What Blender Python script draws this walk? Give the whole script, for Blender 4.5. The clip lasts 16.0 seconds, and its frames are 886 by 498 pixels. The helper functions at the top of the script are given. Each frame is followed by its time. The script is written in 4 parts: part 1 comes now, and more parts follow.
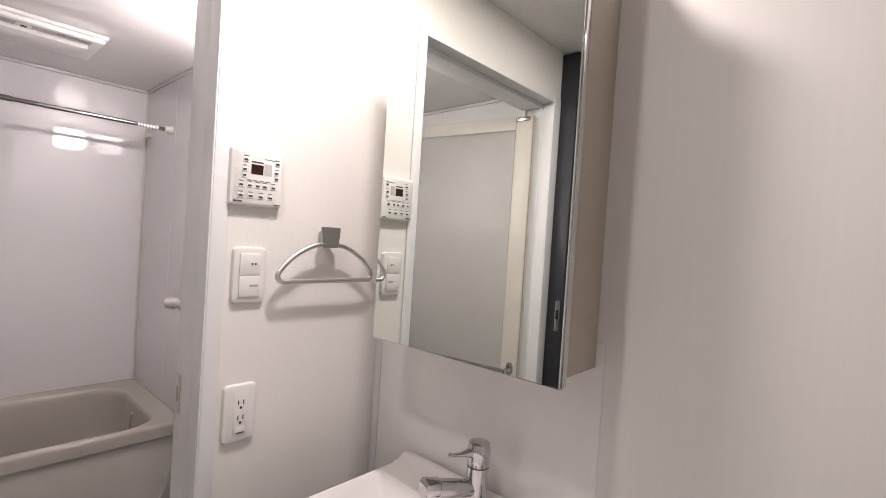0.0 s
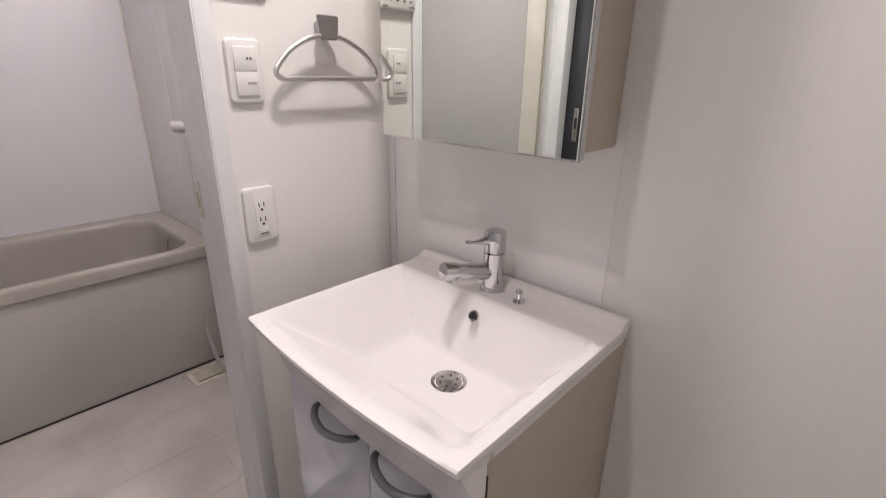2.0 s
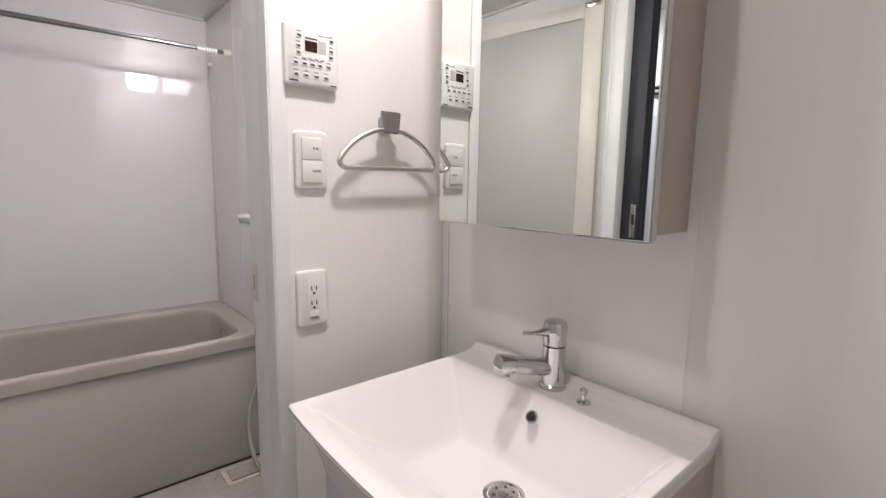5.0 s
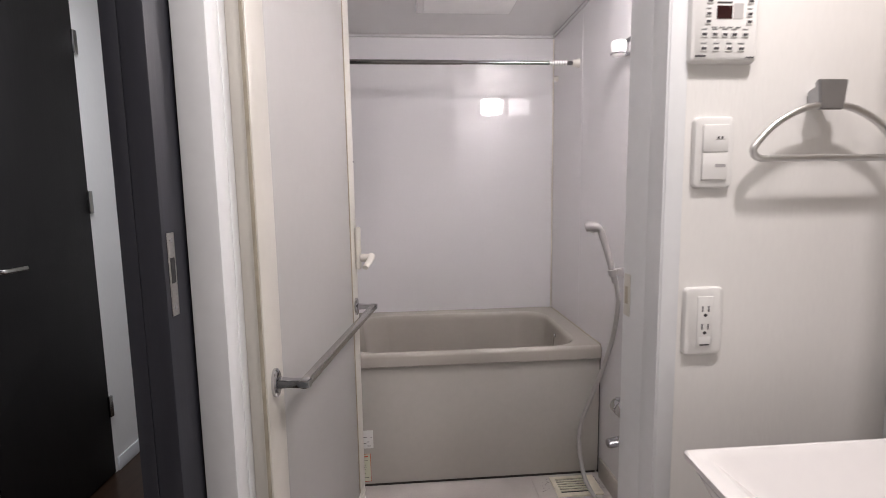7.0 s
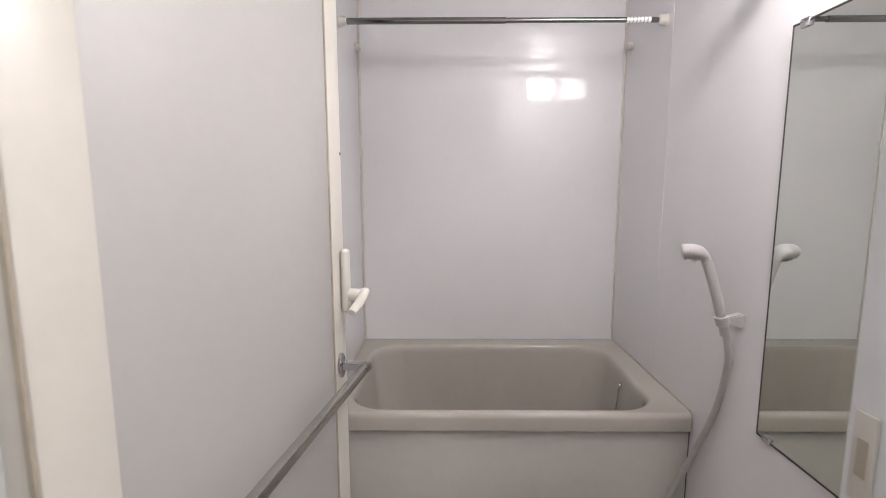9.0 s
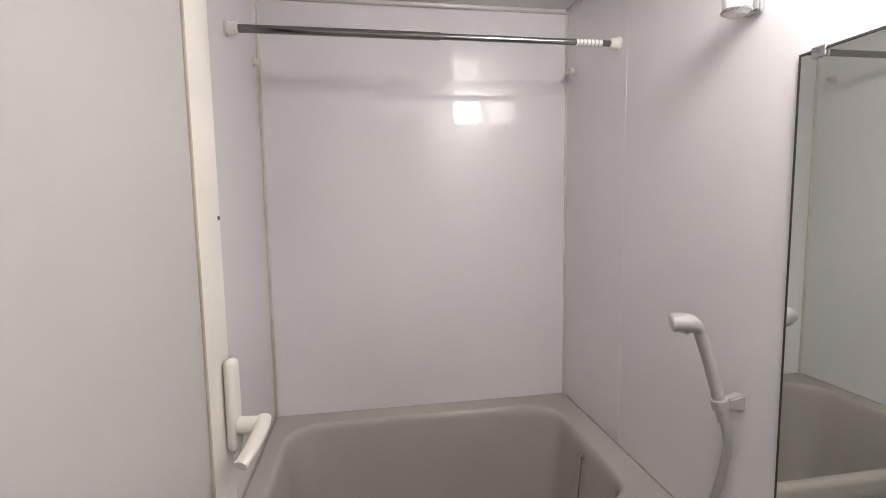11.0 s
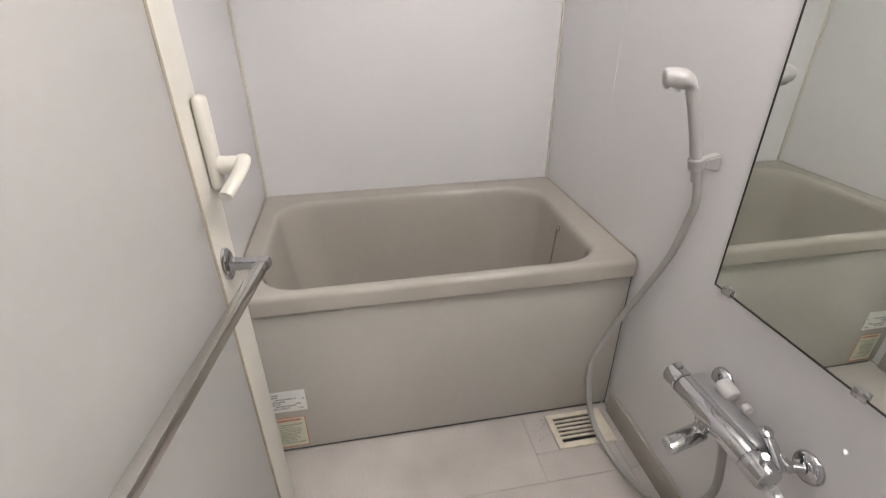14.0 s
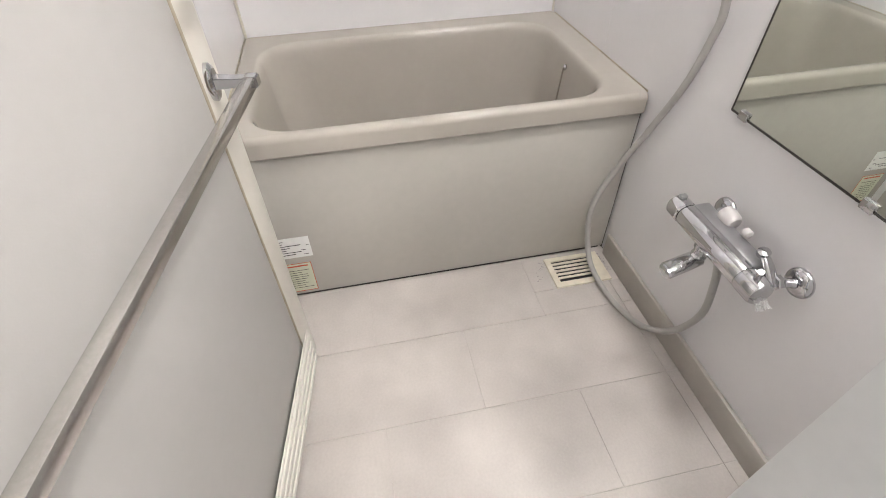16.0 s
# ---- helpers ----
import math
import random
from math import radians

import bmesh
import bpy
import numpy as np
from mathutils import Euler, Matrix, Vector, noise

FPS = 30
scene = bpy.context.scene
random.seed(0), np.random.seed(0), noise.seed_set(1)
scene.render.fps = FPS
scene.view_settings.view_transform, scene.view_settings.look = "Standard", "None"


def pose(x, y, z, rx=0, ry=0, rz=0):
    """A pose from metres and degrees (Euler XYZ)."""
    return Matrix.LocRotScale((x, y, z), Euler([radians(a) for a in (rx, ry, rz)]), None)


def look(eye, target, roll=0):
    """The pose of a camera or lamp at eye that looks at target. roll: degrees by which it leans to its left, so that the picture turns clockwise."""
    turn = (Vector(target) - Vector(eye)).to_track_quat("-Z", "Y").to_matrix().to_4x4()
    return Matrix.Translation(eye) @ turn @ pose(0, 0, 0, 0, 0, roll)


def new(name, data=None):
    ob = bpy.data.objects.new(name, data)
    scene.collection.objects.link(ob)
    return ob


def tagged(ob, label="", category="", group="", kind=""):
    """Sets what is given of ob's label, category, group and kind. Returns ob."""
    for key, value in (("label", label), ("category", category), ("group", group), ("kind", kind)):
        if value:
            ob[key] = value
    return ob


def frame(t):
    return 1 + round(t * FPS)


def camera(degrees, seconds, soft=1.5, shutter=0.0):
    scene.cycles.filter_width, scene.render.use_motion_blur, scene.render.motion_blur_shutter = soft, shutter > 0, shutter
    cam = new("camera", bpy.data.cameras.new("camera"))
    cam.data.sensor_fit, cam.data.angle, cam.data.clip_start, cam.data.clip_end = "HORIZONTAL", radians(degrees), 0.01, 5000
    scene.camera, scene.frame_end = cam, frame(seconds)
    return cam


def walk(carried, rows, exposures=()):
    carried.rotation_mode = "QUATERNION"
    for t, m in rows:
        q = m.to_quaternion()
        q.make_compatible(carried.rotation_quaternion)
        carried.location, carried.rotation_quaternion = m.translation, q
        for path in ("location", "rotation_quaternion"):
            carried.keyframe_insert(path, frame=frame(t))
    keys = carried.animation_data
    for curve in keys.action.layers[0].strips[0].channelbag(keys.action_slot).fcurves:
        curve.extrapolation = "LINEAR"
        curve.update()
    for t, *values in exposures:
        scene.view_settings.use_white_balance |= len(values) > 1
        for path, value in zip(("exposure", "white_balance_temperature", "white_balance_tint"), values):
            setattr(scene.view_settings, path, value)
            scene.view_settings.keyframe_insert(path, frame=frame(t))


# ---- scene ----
cam = camera(86.7, 16.0, soft=0.8, shutter=0.4)
PATH = [
    (0, (2.659, 0.348, 1.33), (1.319, 1.832, 1.296), 3.7),
    (0.5, (2.664, 0.346, 1.324), (1.327, 1.832, 1.263), 3.0),
    (1, (2.666, 0.351, 1.297), (1.331, 1.817, 1.038), 1.8),
    (1.5, (2.659, 0.359, 1.258), (1.346, 1.775, 0.739), 1.7),
    (2, (2.657, 0.361, 1.231), (1.375, 1.729, 0.535), 0.9),
    (2.5, (2.657, 0.367, 1.198), (1.442, 1.701, 0.336), 0.6),
    (3, (2.656, 0.369, 1.182), (1.47, 1.686, 0.255), 0.8),
    (3.2, (2.656, 0.371, 1.182), (1.465, 1.69, 0.265), 0.9),
    (5.3, (2.612, 0.376, 1.19), (1.035, 1.593, 1.008), -0.1),
    (5.5, (2.604, 0.374, 1.189), (0.943, 1.476, 1.021), -0.0),
    (6, (2.581, 0.358, 1.19), (0.696, 1.012, 1.06), -0.5),
    (6.5, (2.547, 0.31, 1.179), (0.57, 0.56, 1.011), -1.8),
    (7, (2.463, 0.291, 1.167), (0.482, 0.442, 0.939), -0.9),
    (7.5, (2.335, 0.281, 1.165), (0.361, 0.399, 0.868), -1.3),
    (8, (2.221, 0.289, 1.166), (0.256, 0.417, 0.817), -1.0),
    (8.5, (2.07, 0.335, 1.189), (0.088, 0.412, 0.936), 0.1),
    (9, (1.964, 0.356, 1.205), (-0.019, 0.338, 0.942), -0.1),
    (9.5, (1.84, 0.343, 1.225), (-0.141, 0.458, 0.976), 0.1),
    (10, (1.721, 0.328, 1.263), (-0.249, 0.621, 1.077), -1.2),
    (12.3, (1.646, 0.345, 1.298), (-0.306, 0.706, 1.048), 0.5),
    (12.5, (1.653, 0.345, 1.288), (-0.286, 0.712, 0.967), 0.2),
    (13, (1.657, 0.354, 1.245), (-0.233, 0.709, 0.696), -0.1),
    (13.5, (1.665, 0.351, 1.214), (-0.15, 0.694, 0.447), -0.7),
    (14, (1.673, 0.344, 1.189), (-0.058, 0.659, 0.237), -0.4),
    (14.5, (1.677, 0.341, 1.164), (0.032, 0.635, 0.065), -0.4),
    (15, (1.682, 0.332, 1.142), (0.129, 0.615, -0.086), -0.1),
    (15.5, (1.689, 0.321, 1.12), (0.222, 0.601, -0.211), -0.2),
    (16, (1.692, 0.323, 1.108), (0.274, 0.592, -0.277), -1.4),
]
EXPOSURES = [(0, -0.24, 6580, 16), (1.0, -0.22, 6430, 15), (2.0, -0.19, 6430, 14), (3.0, -0.17, 6430, 14), (5.5, -0.15, 6300, 13), (7.0, -0.14, 6320, 13), (8.0, 0.05, 6280, 10),
             (8.5, 0.10, 6250, 10), (9.0, 0.09, 6250, 10), (10.0, -0.02, 6350, 10), (12.5, -0.14, 6450, 6), (13.0, -0.06, 6430, 6), (13.5, 0.11, 6420, 6), (14.5, 0.48, 6380, 5), (15.5, 0.77, 6350, 5), (16.0, 0.83, 6320, 5)]
walk(cam, [(t, look(eye, target, roll)) for t, eye, target, roll in PATH], EXPOSURES)

# ---- light ----
world = bpy.data.worlds.new("world")
world.use_nodes = True
world.node_tree.nodes["Background"].inputs[0].default_value = (0.9, 0.92, 1.0, 1)
world.node_tree.nodes["Background"].inputs[1].default_value = 0.02
scene.world = world


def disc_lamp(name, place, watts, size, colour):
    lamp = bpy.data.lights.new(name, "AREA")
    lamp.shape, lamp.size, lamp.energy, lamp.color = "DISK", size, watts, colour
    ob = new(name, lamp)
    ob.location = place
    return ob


disc_lamp("washroom_lamp_mirror", (2.10, 0.86, 2.112), 10.2, 0.08, (1.0, 0.92, 0.875))
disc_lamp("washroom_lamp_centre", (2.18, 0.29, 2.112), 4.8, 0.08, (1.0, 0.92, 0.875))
disc_lamp("hall_lamp", (1.15, -0.50, 2.112), 12.5, 0.14, (0.93, 0.95, 1.0))

# ---- materials ----


def material(name, colour, rough=0.5, metal=0.0, grain=0.04, grain_scale=40.0, stain=0.05, stain_scale=3.0,
             bump=0.0, bump_scale=200.0, stretch=(1, 1, 1), coat=0.0, emit=0.0, island=0.0, rough_var=0.08):
    """Principled surface with two scales of colour change, roughness change and fine relief."""
    m = bpy.data.materials.new(name)
    m.use_nodes = True
    n, l = m.node_tree.nodes, m.node_tree.links
    b = n["Principled BSDF"]
    b.inputs["Metallic"].default_value = metal
    b.inputs["Coat Weight"].default_value = coat
    b.inputs["Coat Roughness"].default_value = 0.03
    co = n.new("ShaderNodeTexCoord")
    mp = n.new("ShaderNodeMapping")
    mp.inputs["Scale"].default_value = stretch
    l.new(co.outputs["Object"], mp.inputs["Vector"])

    def noise_tex(scale, detail=4.0):
        t = n.new("ShaderNodeTexNoise")
        t.inputs["Scale"].default_value, t.inputs["Detail"].default_value = scale, detail
        l.new(mp.outputs["Vector"], t.inputs["Vector"])
        return t

    def mix(kind, fac, a, bb):
        x = n.new("ShaderNodeMix")
        x.data_type, x.blend_type = "RGBA", kind
        x.inputs["Factor"].default_value = fac
        l.new(a, x.inputs["A"])
        l.new(bb, x.inputs["B"])
        return x.outputs["Result"]

    def spread(sock, lo, hi):
        r = n.new("ShaderNodeMapRange")
        r.inputs["From Min"].default_value, r.inputs["From Max"].default_value = 0.3, 0.7
        r.inputs["To Min"].default_value, r.inputs["To Max"].default_value = lo, hi
        l.new(sock, r.inputs["Value"])
        return r.outputs["Result"]

    base = n.new("ShaderNodeRGB")
    base.outputs[0].default_value = (*colour, 1)
    fine, broad = noise_tex(grain_scale), noise_tex(stain_scale, 3.0)
    v = n.new("ShaderNodeMath")
    v.operation = "MULTIPLY"
    l.new(spread(fine.outputs["Fac"], 1 - grain, 1 + grain * 0.5), v.inputs[0])
    l.new(spread(broad.outputs["Fac"], 1 - stain, 1 + stain * 0.4), v.inputs[1])
    hs = n.new("ShaderNodeHueSaturation")
    l.new(base.outputs[0], hs.inputs["Color"])
    if island:
        info = n.new("ShaderNodeObjectInfo")
        w = n.new("ShaderNodeMath")
        w.operation = "MULTIPLY_ADD"
        w.inputs[1].default_value, w.inputs[2].default_value = island, 1 - island / 2
        l.new(info.outputs["Random"], w.inputs[0])
        w2 = n.new("ShaderNodeMath")
        w2.operation = "MULTIPLY"
        l.new(w.outputs[0], w2.inputs[0])
        l.new(v.outputs[0], w2.inputs[1])
        l.new(w2.outputs[0], hs.inputs["Value"])
    else:
        l.new(v.outputs[0], hs.inputs["Value"])
    l.new(hs.outputs["Color"], b.inputs["Base Color"])
    l.new(spread(broad.outputs["Fac"], max(0.02, rough - rough_var * rough), rough + rough_var * rough), b.inputs["Roughness"])
    if bump:
        t = noise_tex(bump_scale, 3.0)
        bp = n.new("ShaderNodeBump")
        bp.inputs["Strength"].default_value, bp.inputs["Distance"].default_value = bump, 0.002
        l.new(t.outputs["Fac"], bp.inputs["Height"])
        l.new(bp.outputs["Normal"], b.inputs["Normal"])
    if emit:
        l.new(base.outputs[0], b.inputs["Emission Color"])
        b.inputs["Emission Strength"].default_value = emit
    return m


WALLPAPER = material("wallpaper", (0.84, 0.825, 0.80), 0.72, grain=0.014, grain_scale=160, stain=0.02, bump=0.24, bump_scale=170, stretch=(1, 1, 0.25))
RIBBED = material("ribbed_wallpaper", (0.82, 0.805, 0.78), 0.7, grain=0.012, grain_scale=120, stain=0.03, bump=0.16, bump_scale=120, stretch=(1, 1, 0.012))
CEILING = material("ceiling_paint", (0.82, 0.81, 0.79), 0.8, bump=0.2, bump_scale=150)
BATH_PANEL = material("bath_panel", (0.765, 0.752, 0.764), 0.03, grain=0.008, grain_scale=60, stain=0.02, stain_scale=2.0, bump=0.010, bump_scale=4, rough_var=0.3, coat=0.75)
BATH_CEIL = material("bath_ceiling", (0.70, 0.69, 0.68), 0.10, grain=0.01, stain=0.03, bump=0.02, bump_scale=8)
CAULK = material("caulk", (0.70, 0.66, 0.59), 0.5, stain=0.15, stain_scale=9)
TUB = material("tub_resin", (0.43, 0.398, 0.357), 0.09, grain=0.015, stain=0.04, bump=0.015, bump_scale=9, rough_var=0.25)
APRON = material("apron_panel", (0.505, 0.485, 0.448), 0.22, grain=0.02, stain=0.05, bump=0.02, bump_scale=7)
BATH_FLOOR = material("bath_floor_tile", (0.575, 0.533, 0.507), 0.38, grain=0.05, grain_scale=160, stain=0.24, stain_scale=3.4, bump=0.09, bump_scale=320, island=0.03)
JOINT = material("floor_joint", (0.555, 0.515, 0.488), 0.6, stain=0.1, stain_scale=12)
SKIRT = material("floor_upstand", (0.455, 0.425, 0.385), 0.35, stain=0.10)
DOOR_PANEL = material("door_panel", (0.42, 0.410, 0.400), 0.5, grain=0.015, stain=0.03, bump=0.06, bump_scale=300)
CREAM = material("cream_resin", (0.62, 0.595, 0.54), 0.35, grain=0.02, stain=0.06, stain_scale=6)
WHITE_FRAME = material("white_frame", (0.755, 0.765, 0.775), 0.4, grain=0.02, stain=0.04)
LOUVRE = material("louvre_resin", (0.72, 0.69, 0.64), 0.35, grain=0.02, stain=0.06, stain_scale=8)
# Tan rubber tone; also colours the painted hinge gap.
GASKET = material("gasket", (0.42, 0.37, 0.29), 0.6, stain=0.2, stain_scale=20)
CHROME = material("chrome", (0.60, 0.60, 0.615), 0.04, 1.0, grain=0.01, stain=0.04, stain_scale=12, rough_var=0.5)
STEEL = material("brushed_steel", (0.55, 0.53, 0.51), 0.20, 1.0, grain=0.08, grain_scale=300, stain=0.06)
GREY_METAL = material("grey_metal", (0.41, 0.41, 0.42), 0.35, 0.8, grain=0.04)
HANDLE_GREY = material("handle_metal", (0.24, 0.24, 0.255), 0.32, 0.6, grain=0.04)
# White caps sit in shade, so their base colour is greyed for it.
VALVE_SHADE_GREY = material("valve_plastic_shade_grey", (0.56, 0.54, 0.53), 0.35, stain=0.05)
DARK_CHROME = material("dark_rod_chrome", (0.30, 0.295, 0.295), 0.09, 1.0, grain=0.02, stain=0.08, stain_scale=9)
SATIN = material("satin_aluminium", (0.70, 0.69, 0.68), 0.33, 1.0, grain=0.02, stain=0.03)
WHITE_PLASTIC = material("white_plastic", (0.80, 0.79, 0.77), 0.3, grain=0.015, stain=0.03)
SHOWER_GREY = material("shower_plastic", (0.42, 0.405, 0.40), 0.3, grain=0.02, stain=0.05)
HOSE = material("hose_plastic", (0.42, 0.405, 0.39), 0.4, grain=0.03, stain=0.08, stain_scale=14)
PORCELAIN = material("basin_resin", (0.87, 0.845, 0.835), 0.12, grain=0.01, stain=0.02, rough_var=0.3)
VANITY_WHITE = material("vanity_door", (0.66, 0.655, 0.735), 0.1, grain=0.01, stain=0.02, coat=0.3)
VANITY_SIDE = material("vanity_side", (0.47, 0.415, 0.35), 0.5, grain=0.04, stain=0.05)
SPLASH = material("splash_panel", (0.86, 0.85, 0.84), 0.16, grain=0.01, stain=0.03)
DARK_DOOR = material("dark_door", (0.027, 0.028, 0.037), 0.5, grain=0.1, grain_scale=90, stain=0.1, bump=0.1, bump_scale=120, stretch=(1, 1, 0.05))
BLACK_DOOR = material("black_door", (0.007, 0.006, 0.006), 0.5, grain=0.25, grain_scale=60, stain=0.15, bump=0.1, bump_scale=120, stretch=(1, 1, 0.05))
HALL_FLOOR = material("hall_floor_wood", (0.045, 0.024, 0.014), 0.35, grain=0.3, grain_scale=60, stain=0.2, stretch=(0.08, 1, 1))
WASH_FLOOR = material("vinyl_floor", (0.46, 0.43, 0.40), 0.45, grain=0.18, grain_scale=50, stain=0.12, stretch=(0.12, 1, 1), bump=0.1)
BLACK = material("black_plastic", (0.012, 0.012, 0.013), 0.35)
INK = material("dark_print", (0.06, 0.055, 0.06), 0.6)
RED_INK = material("red_print", (0.55, 0.10, 0.05), 0.6)
LABEL_WHITE = material("label_film", (0.82, 0.82, 0.80), 0.35)
LABEL_GREEN = material("pale_label_film", (0.62, 0.64, 0.50), 0.4)
# Near-black for seals, and for shade painted into gaps under and beside panels.
SEAL_AND_GAP_SHADE = material("dark_seal_and_gap_shade", (0.05, 0.045, 0.04), 0.7)
DRAIN_CREAM = material("drain_grate_resin", (0.78, 0.72, 0.60), 0.4, stain=0.12, stain_scale=20)
GLOW = material("lamp_glass", (1.0, 0.93, 0.905), 0.3, emit=80.0)
SCREEN = material("display", (0.035, 0.012, 0.012), 0.15)

MIRROR = bpy.data.materials.new("mirror_glass")
MIRROR.use_nodes = True
_b = MIRROR.node_tree.nodes["Principled BSDF"]
_b.inputs["Base Color"].default_value = (0.76, 0.79, 0.75, 1)
_b.inputs["Metallic"].default_value, _b.inputs["Roughness"].default_value = 1.0, 0.012

CLEAR = bpy.data.materials.new("clear_plastic")
CLEAR.use_nodes = True
_b = CLEAR.node_tree.nodes["Principled BSDF"]
_b.inputs["Base Color"].default_value = (0.95, 0.96, 0.96, 1)
_b.inputs["Roughness"].default_value, _b.inputs["Transmission Weight"].default_value = 0.12, 0.9

# ---- mesh helpers ----


def box(x0, x1, y0, y1, z0, z1, bevel=0.0, segments=2, bm=None):
    """A box between two corners, its edges rounded by bevel, added to bm."""
    out = bm or bmesh.new()
    made = bmesh.ops.create_cube(out, size=1.0, matrix=Matrix.Translation(((x0 + x1) / 2, (y0 + y1) / 2, (z0 + z1) / 2))
                                 @ Matrix.Diagonal((abs(x1 - x0), abs(y1 - y0), abs(z1 - z0), 1)))
    if bevel:
        edges = {e for v in made["verts"] for e in v.link_edges}
        bmesh.ops.bevel(out, geom=list(edges), offset=bevel, segments=segments, affect="EDGES", profile=0.5)
    return out


def loft(loops, cap_first=False, cap_last=False, closed=True, bm=None):
    """Skin through loops of as many points each."""
    out = bm or bmesh.new()
    rows = [[out.verts.new(p) for p in loop] for loop in loops]
    n = len(rows[0])
    for a, b in zip(rows, rows[1:]):
        for i in range(n if closed else n - 1):
            j = (i + 1) % n
            out.faces.new((a[i], a[j], b[j], b[i]))
    if cap_first:
        out.faces.new(list(reversed(rows[0])))
    if cap_last:
        out.faces.new(rows[-1])
    return out


def rounded(x0, x1, y0, y1, z, r, n=7):
    """A loop of points round a rectangle with rounded corners, at height z."""
    pts = []
    for cx, cy, a0 in ((x1 - r, y1 - r, 0), (x0 + r, y1 - r, 90), (x0 + r, y0 + r, 180), (x1 - r, y0 + r, 270)):
        for k in range(n + 1):
            a = radians(a0 + 90 * k / n)
            pts.append(Vector((cx + r * math.cos(a), cy + r * math.sin(a), z)))
    return pts


def smooth_line(pts, steps=8):
    """Catmull-Rom curve through pts."""
    p = [Vector(q) for q in pts]
    p = [p[0] * 2 - p[1], *p, p[-1] * 2 - p[-2]]
    out = []
    for i in range(1, len(p) - 2):
        for k in range(steps):
            t = k / steps
            out.append(0.5 * (2 * p[i] + (p[i + 1] - p[i - 1]) * t + (2 * p[i - 1] - 5 * p[i] + 4 * p[i + 1] - p[i + 2]) * t * t
                              + (3 * p[i] - p[i - 1] - 3 * p[i + 1] + p[i + 2]) * t ** 3))
    out.append(p[-2])
    return out


def tube(pts, radius, sides=12, closed=False, flat=1.0, bm=None):
    """A round bar along pts; radius is a number or a function of 0..1; flat squeezes it across."""
    pts = [Vector(q) for q in pts]
    n = len(pts)
    loops, ref = [], None
    for i, q in enumerate(pts):
        if closed:
            d = pts[(i + 1) % n] - pts[i - 1]
        else:
            d = pts[min(i + 1, n - 1)] - pts[max(i - 1, 0)]
        d.normalize()
        if ref is None:
            ref = Vector((0, 0, 1)) if abs(d.z) < 0.9 else Vector((1, 0, 0))
        ref = (ref - d * ref.dot(d)).normalized()
        side = d.cross(ref)
        r = radius(i / max(1, n - 1)) if callable(radius) else radius
        loops.append([q + (ref * math.cos(2 * math.pi * k / sides) * flat + side * math.sin(2 * math.pi * k / sides)) * r for k in range(sides)])
    if closed:
        loops.append(loops[0])
        out = loft(loops, bm=bm)
        bmesh.ops.remove_doubles(out, verts=out.verts, dist=1e-6)
        return out
    return loft(loops, True, True, bm=bm)


def lathe(profile, place, axis=(0, 0, 1), sides=28, bm=None):
    """A turned shape: profile rows of (radius, height) along axis from place."""
    q = Vector(axis).to_track_quat("Z", "Y")
    loops = [[Vector(place) + q @ Vector((max(r, 1e-4) * math.cos(2 * math.pi * k / sides), max(r, 1e-4) * math.sin(2 * math.pi * k / sides), h))
              for k in range(sides)] for r, h in profile]
    return loft(loops, True, True, bm=bm)


def ease(t):
    t = min(1.0, max(0.0, t))
    return t * t * (3 - 2 * t)


def mesh_from(name, bm, mat, origin, angle=35):
    bmesh.ops.recalc_face_normals(bm, faces=bm.faces)
    bmesh.ops.translate(bm, verts=bm.verts, vec=-Vector(origin))
    for f in bm.faces:
        f.smooth = True
    for e in bm.edges:
        e.smooth = not (len(e.link_faces) == 2 and e.calc_face_angle(0) > radians(angle))
    me = bpy.data.meshes.new(name)
    bm.to_mesh(me)
    bm.free()
    me.materials.append(mat)
    return me


def part(name, bm, mat, parent, label="", angle=35):
    """One mesh, built in world places, under a thing or a part."""
    origin = parent.matrix_world.translation
    top = parent
    origin = Vector(top["base"])
    ob = new(name, mesh_from(name, bm, mat, origin, angle))
    ob.parent = parent
    ob["base"] = list(origin)
    return tagged(ob, label)


def thing(name, base, label, category, group="", kind=""):
    ob = new(name)
    ob.empty_display_size = 0.05
    ob.location = base
    ob["base"] = list(base)
    return tagged(ob, label, category, group, kind)


def single(name, bm, mat, label, category, kind="", base=(0, 0, 0), angle=35):
    ob = new(name, mesh_from(name, bm, mat, base, angle))
    ob.location = base
    ob["base"] = list(base)
    return tagged(ob, label, category, "", kind)


def panel_with_hole(plane, a0, a1, b0, b1, z0, z1, h0, h1, hz0, hz1, bm=None):
    """A wall slab with one opening. plane 'x': slab between a0 and a1 in x, running b0..b1 in y; 'y' the other way round."""
    out = bm or bmesh.new()
    for lo, hi, c, d in ((b0, h0, z0, z1), (h1, b1, z0, z1), (h0, h1, hz1, z1), (h0, h1, z0, hz0)):
        if hi - lo > 1e-4 and d - c > 1e-4:
            if plane == "x":
                box(a0, a1, lo, hi, c, d, bm=out)
            else:
                box(lo, hi, a0, a1, c, d, bm=out)
    return out


# ---- the setting: bathroom unit ----
BW, BL, BH = 1.068, 1.56, 1.965      # bathroom width in y, length in x, height
WX, WY, WH = 1.686, 1.182, 2.13       # washroom: wall with switches, wall with vanity, ceiling
DOOR_L, DOOR_R, DOOR_T = -0.012, 0.735, 1.92

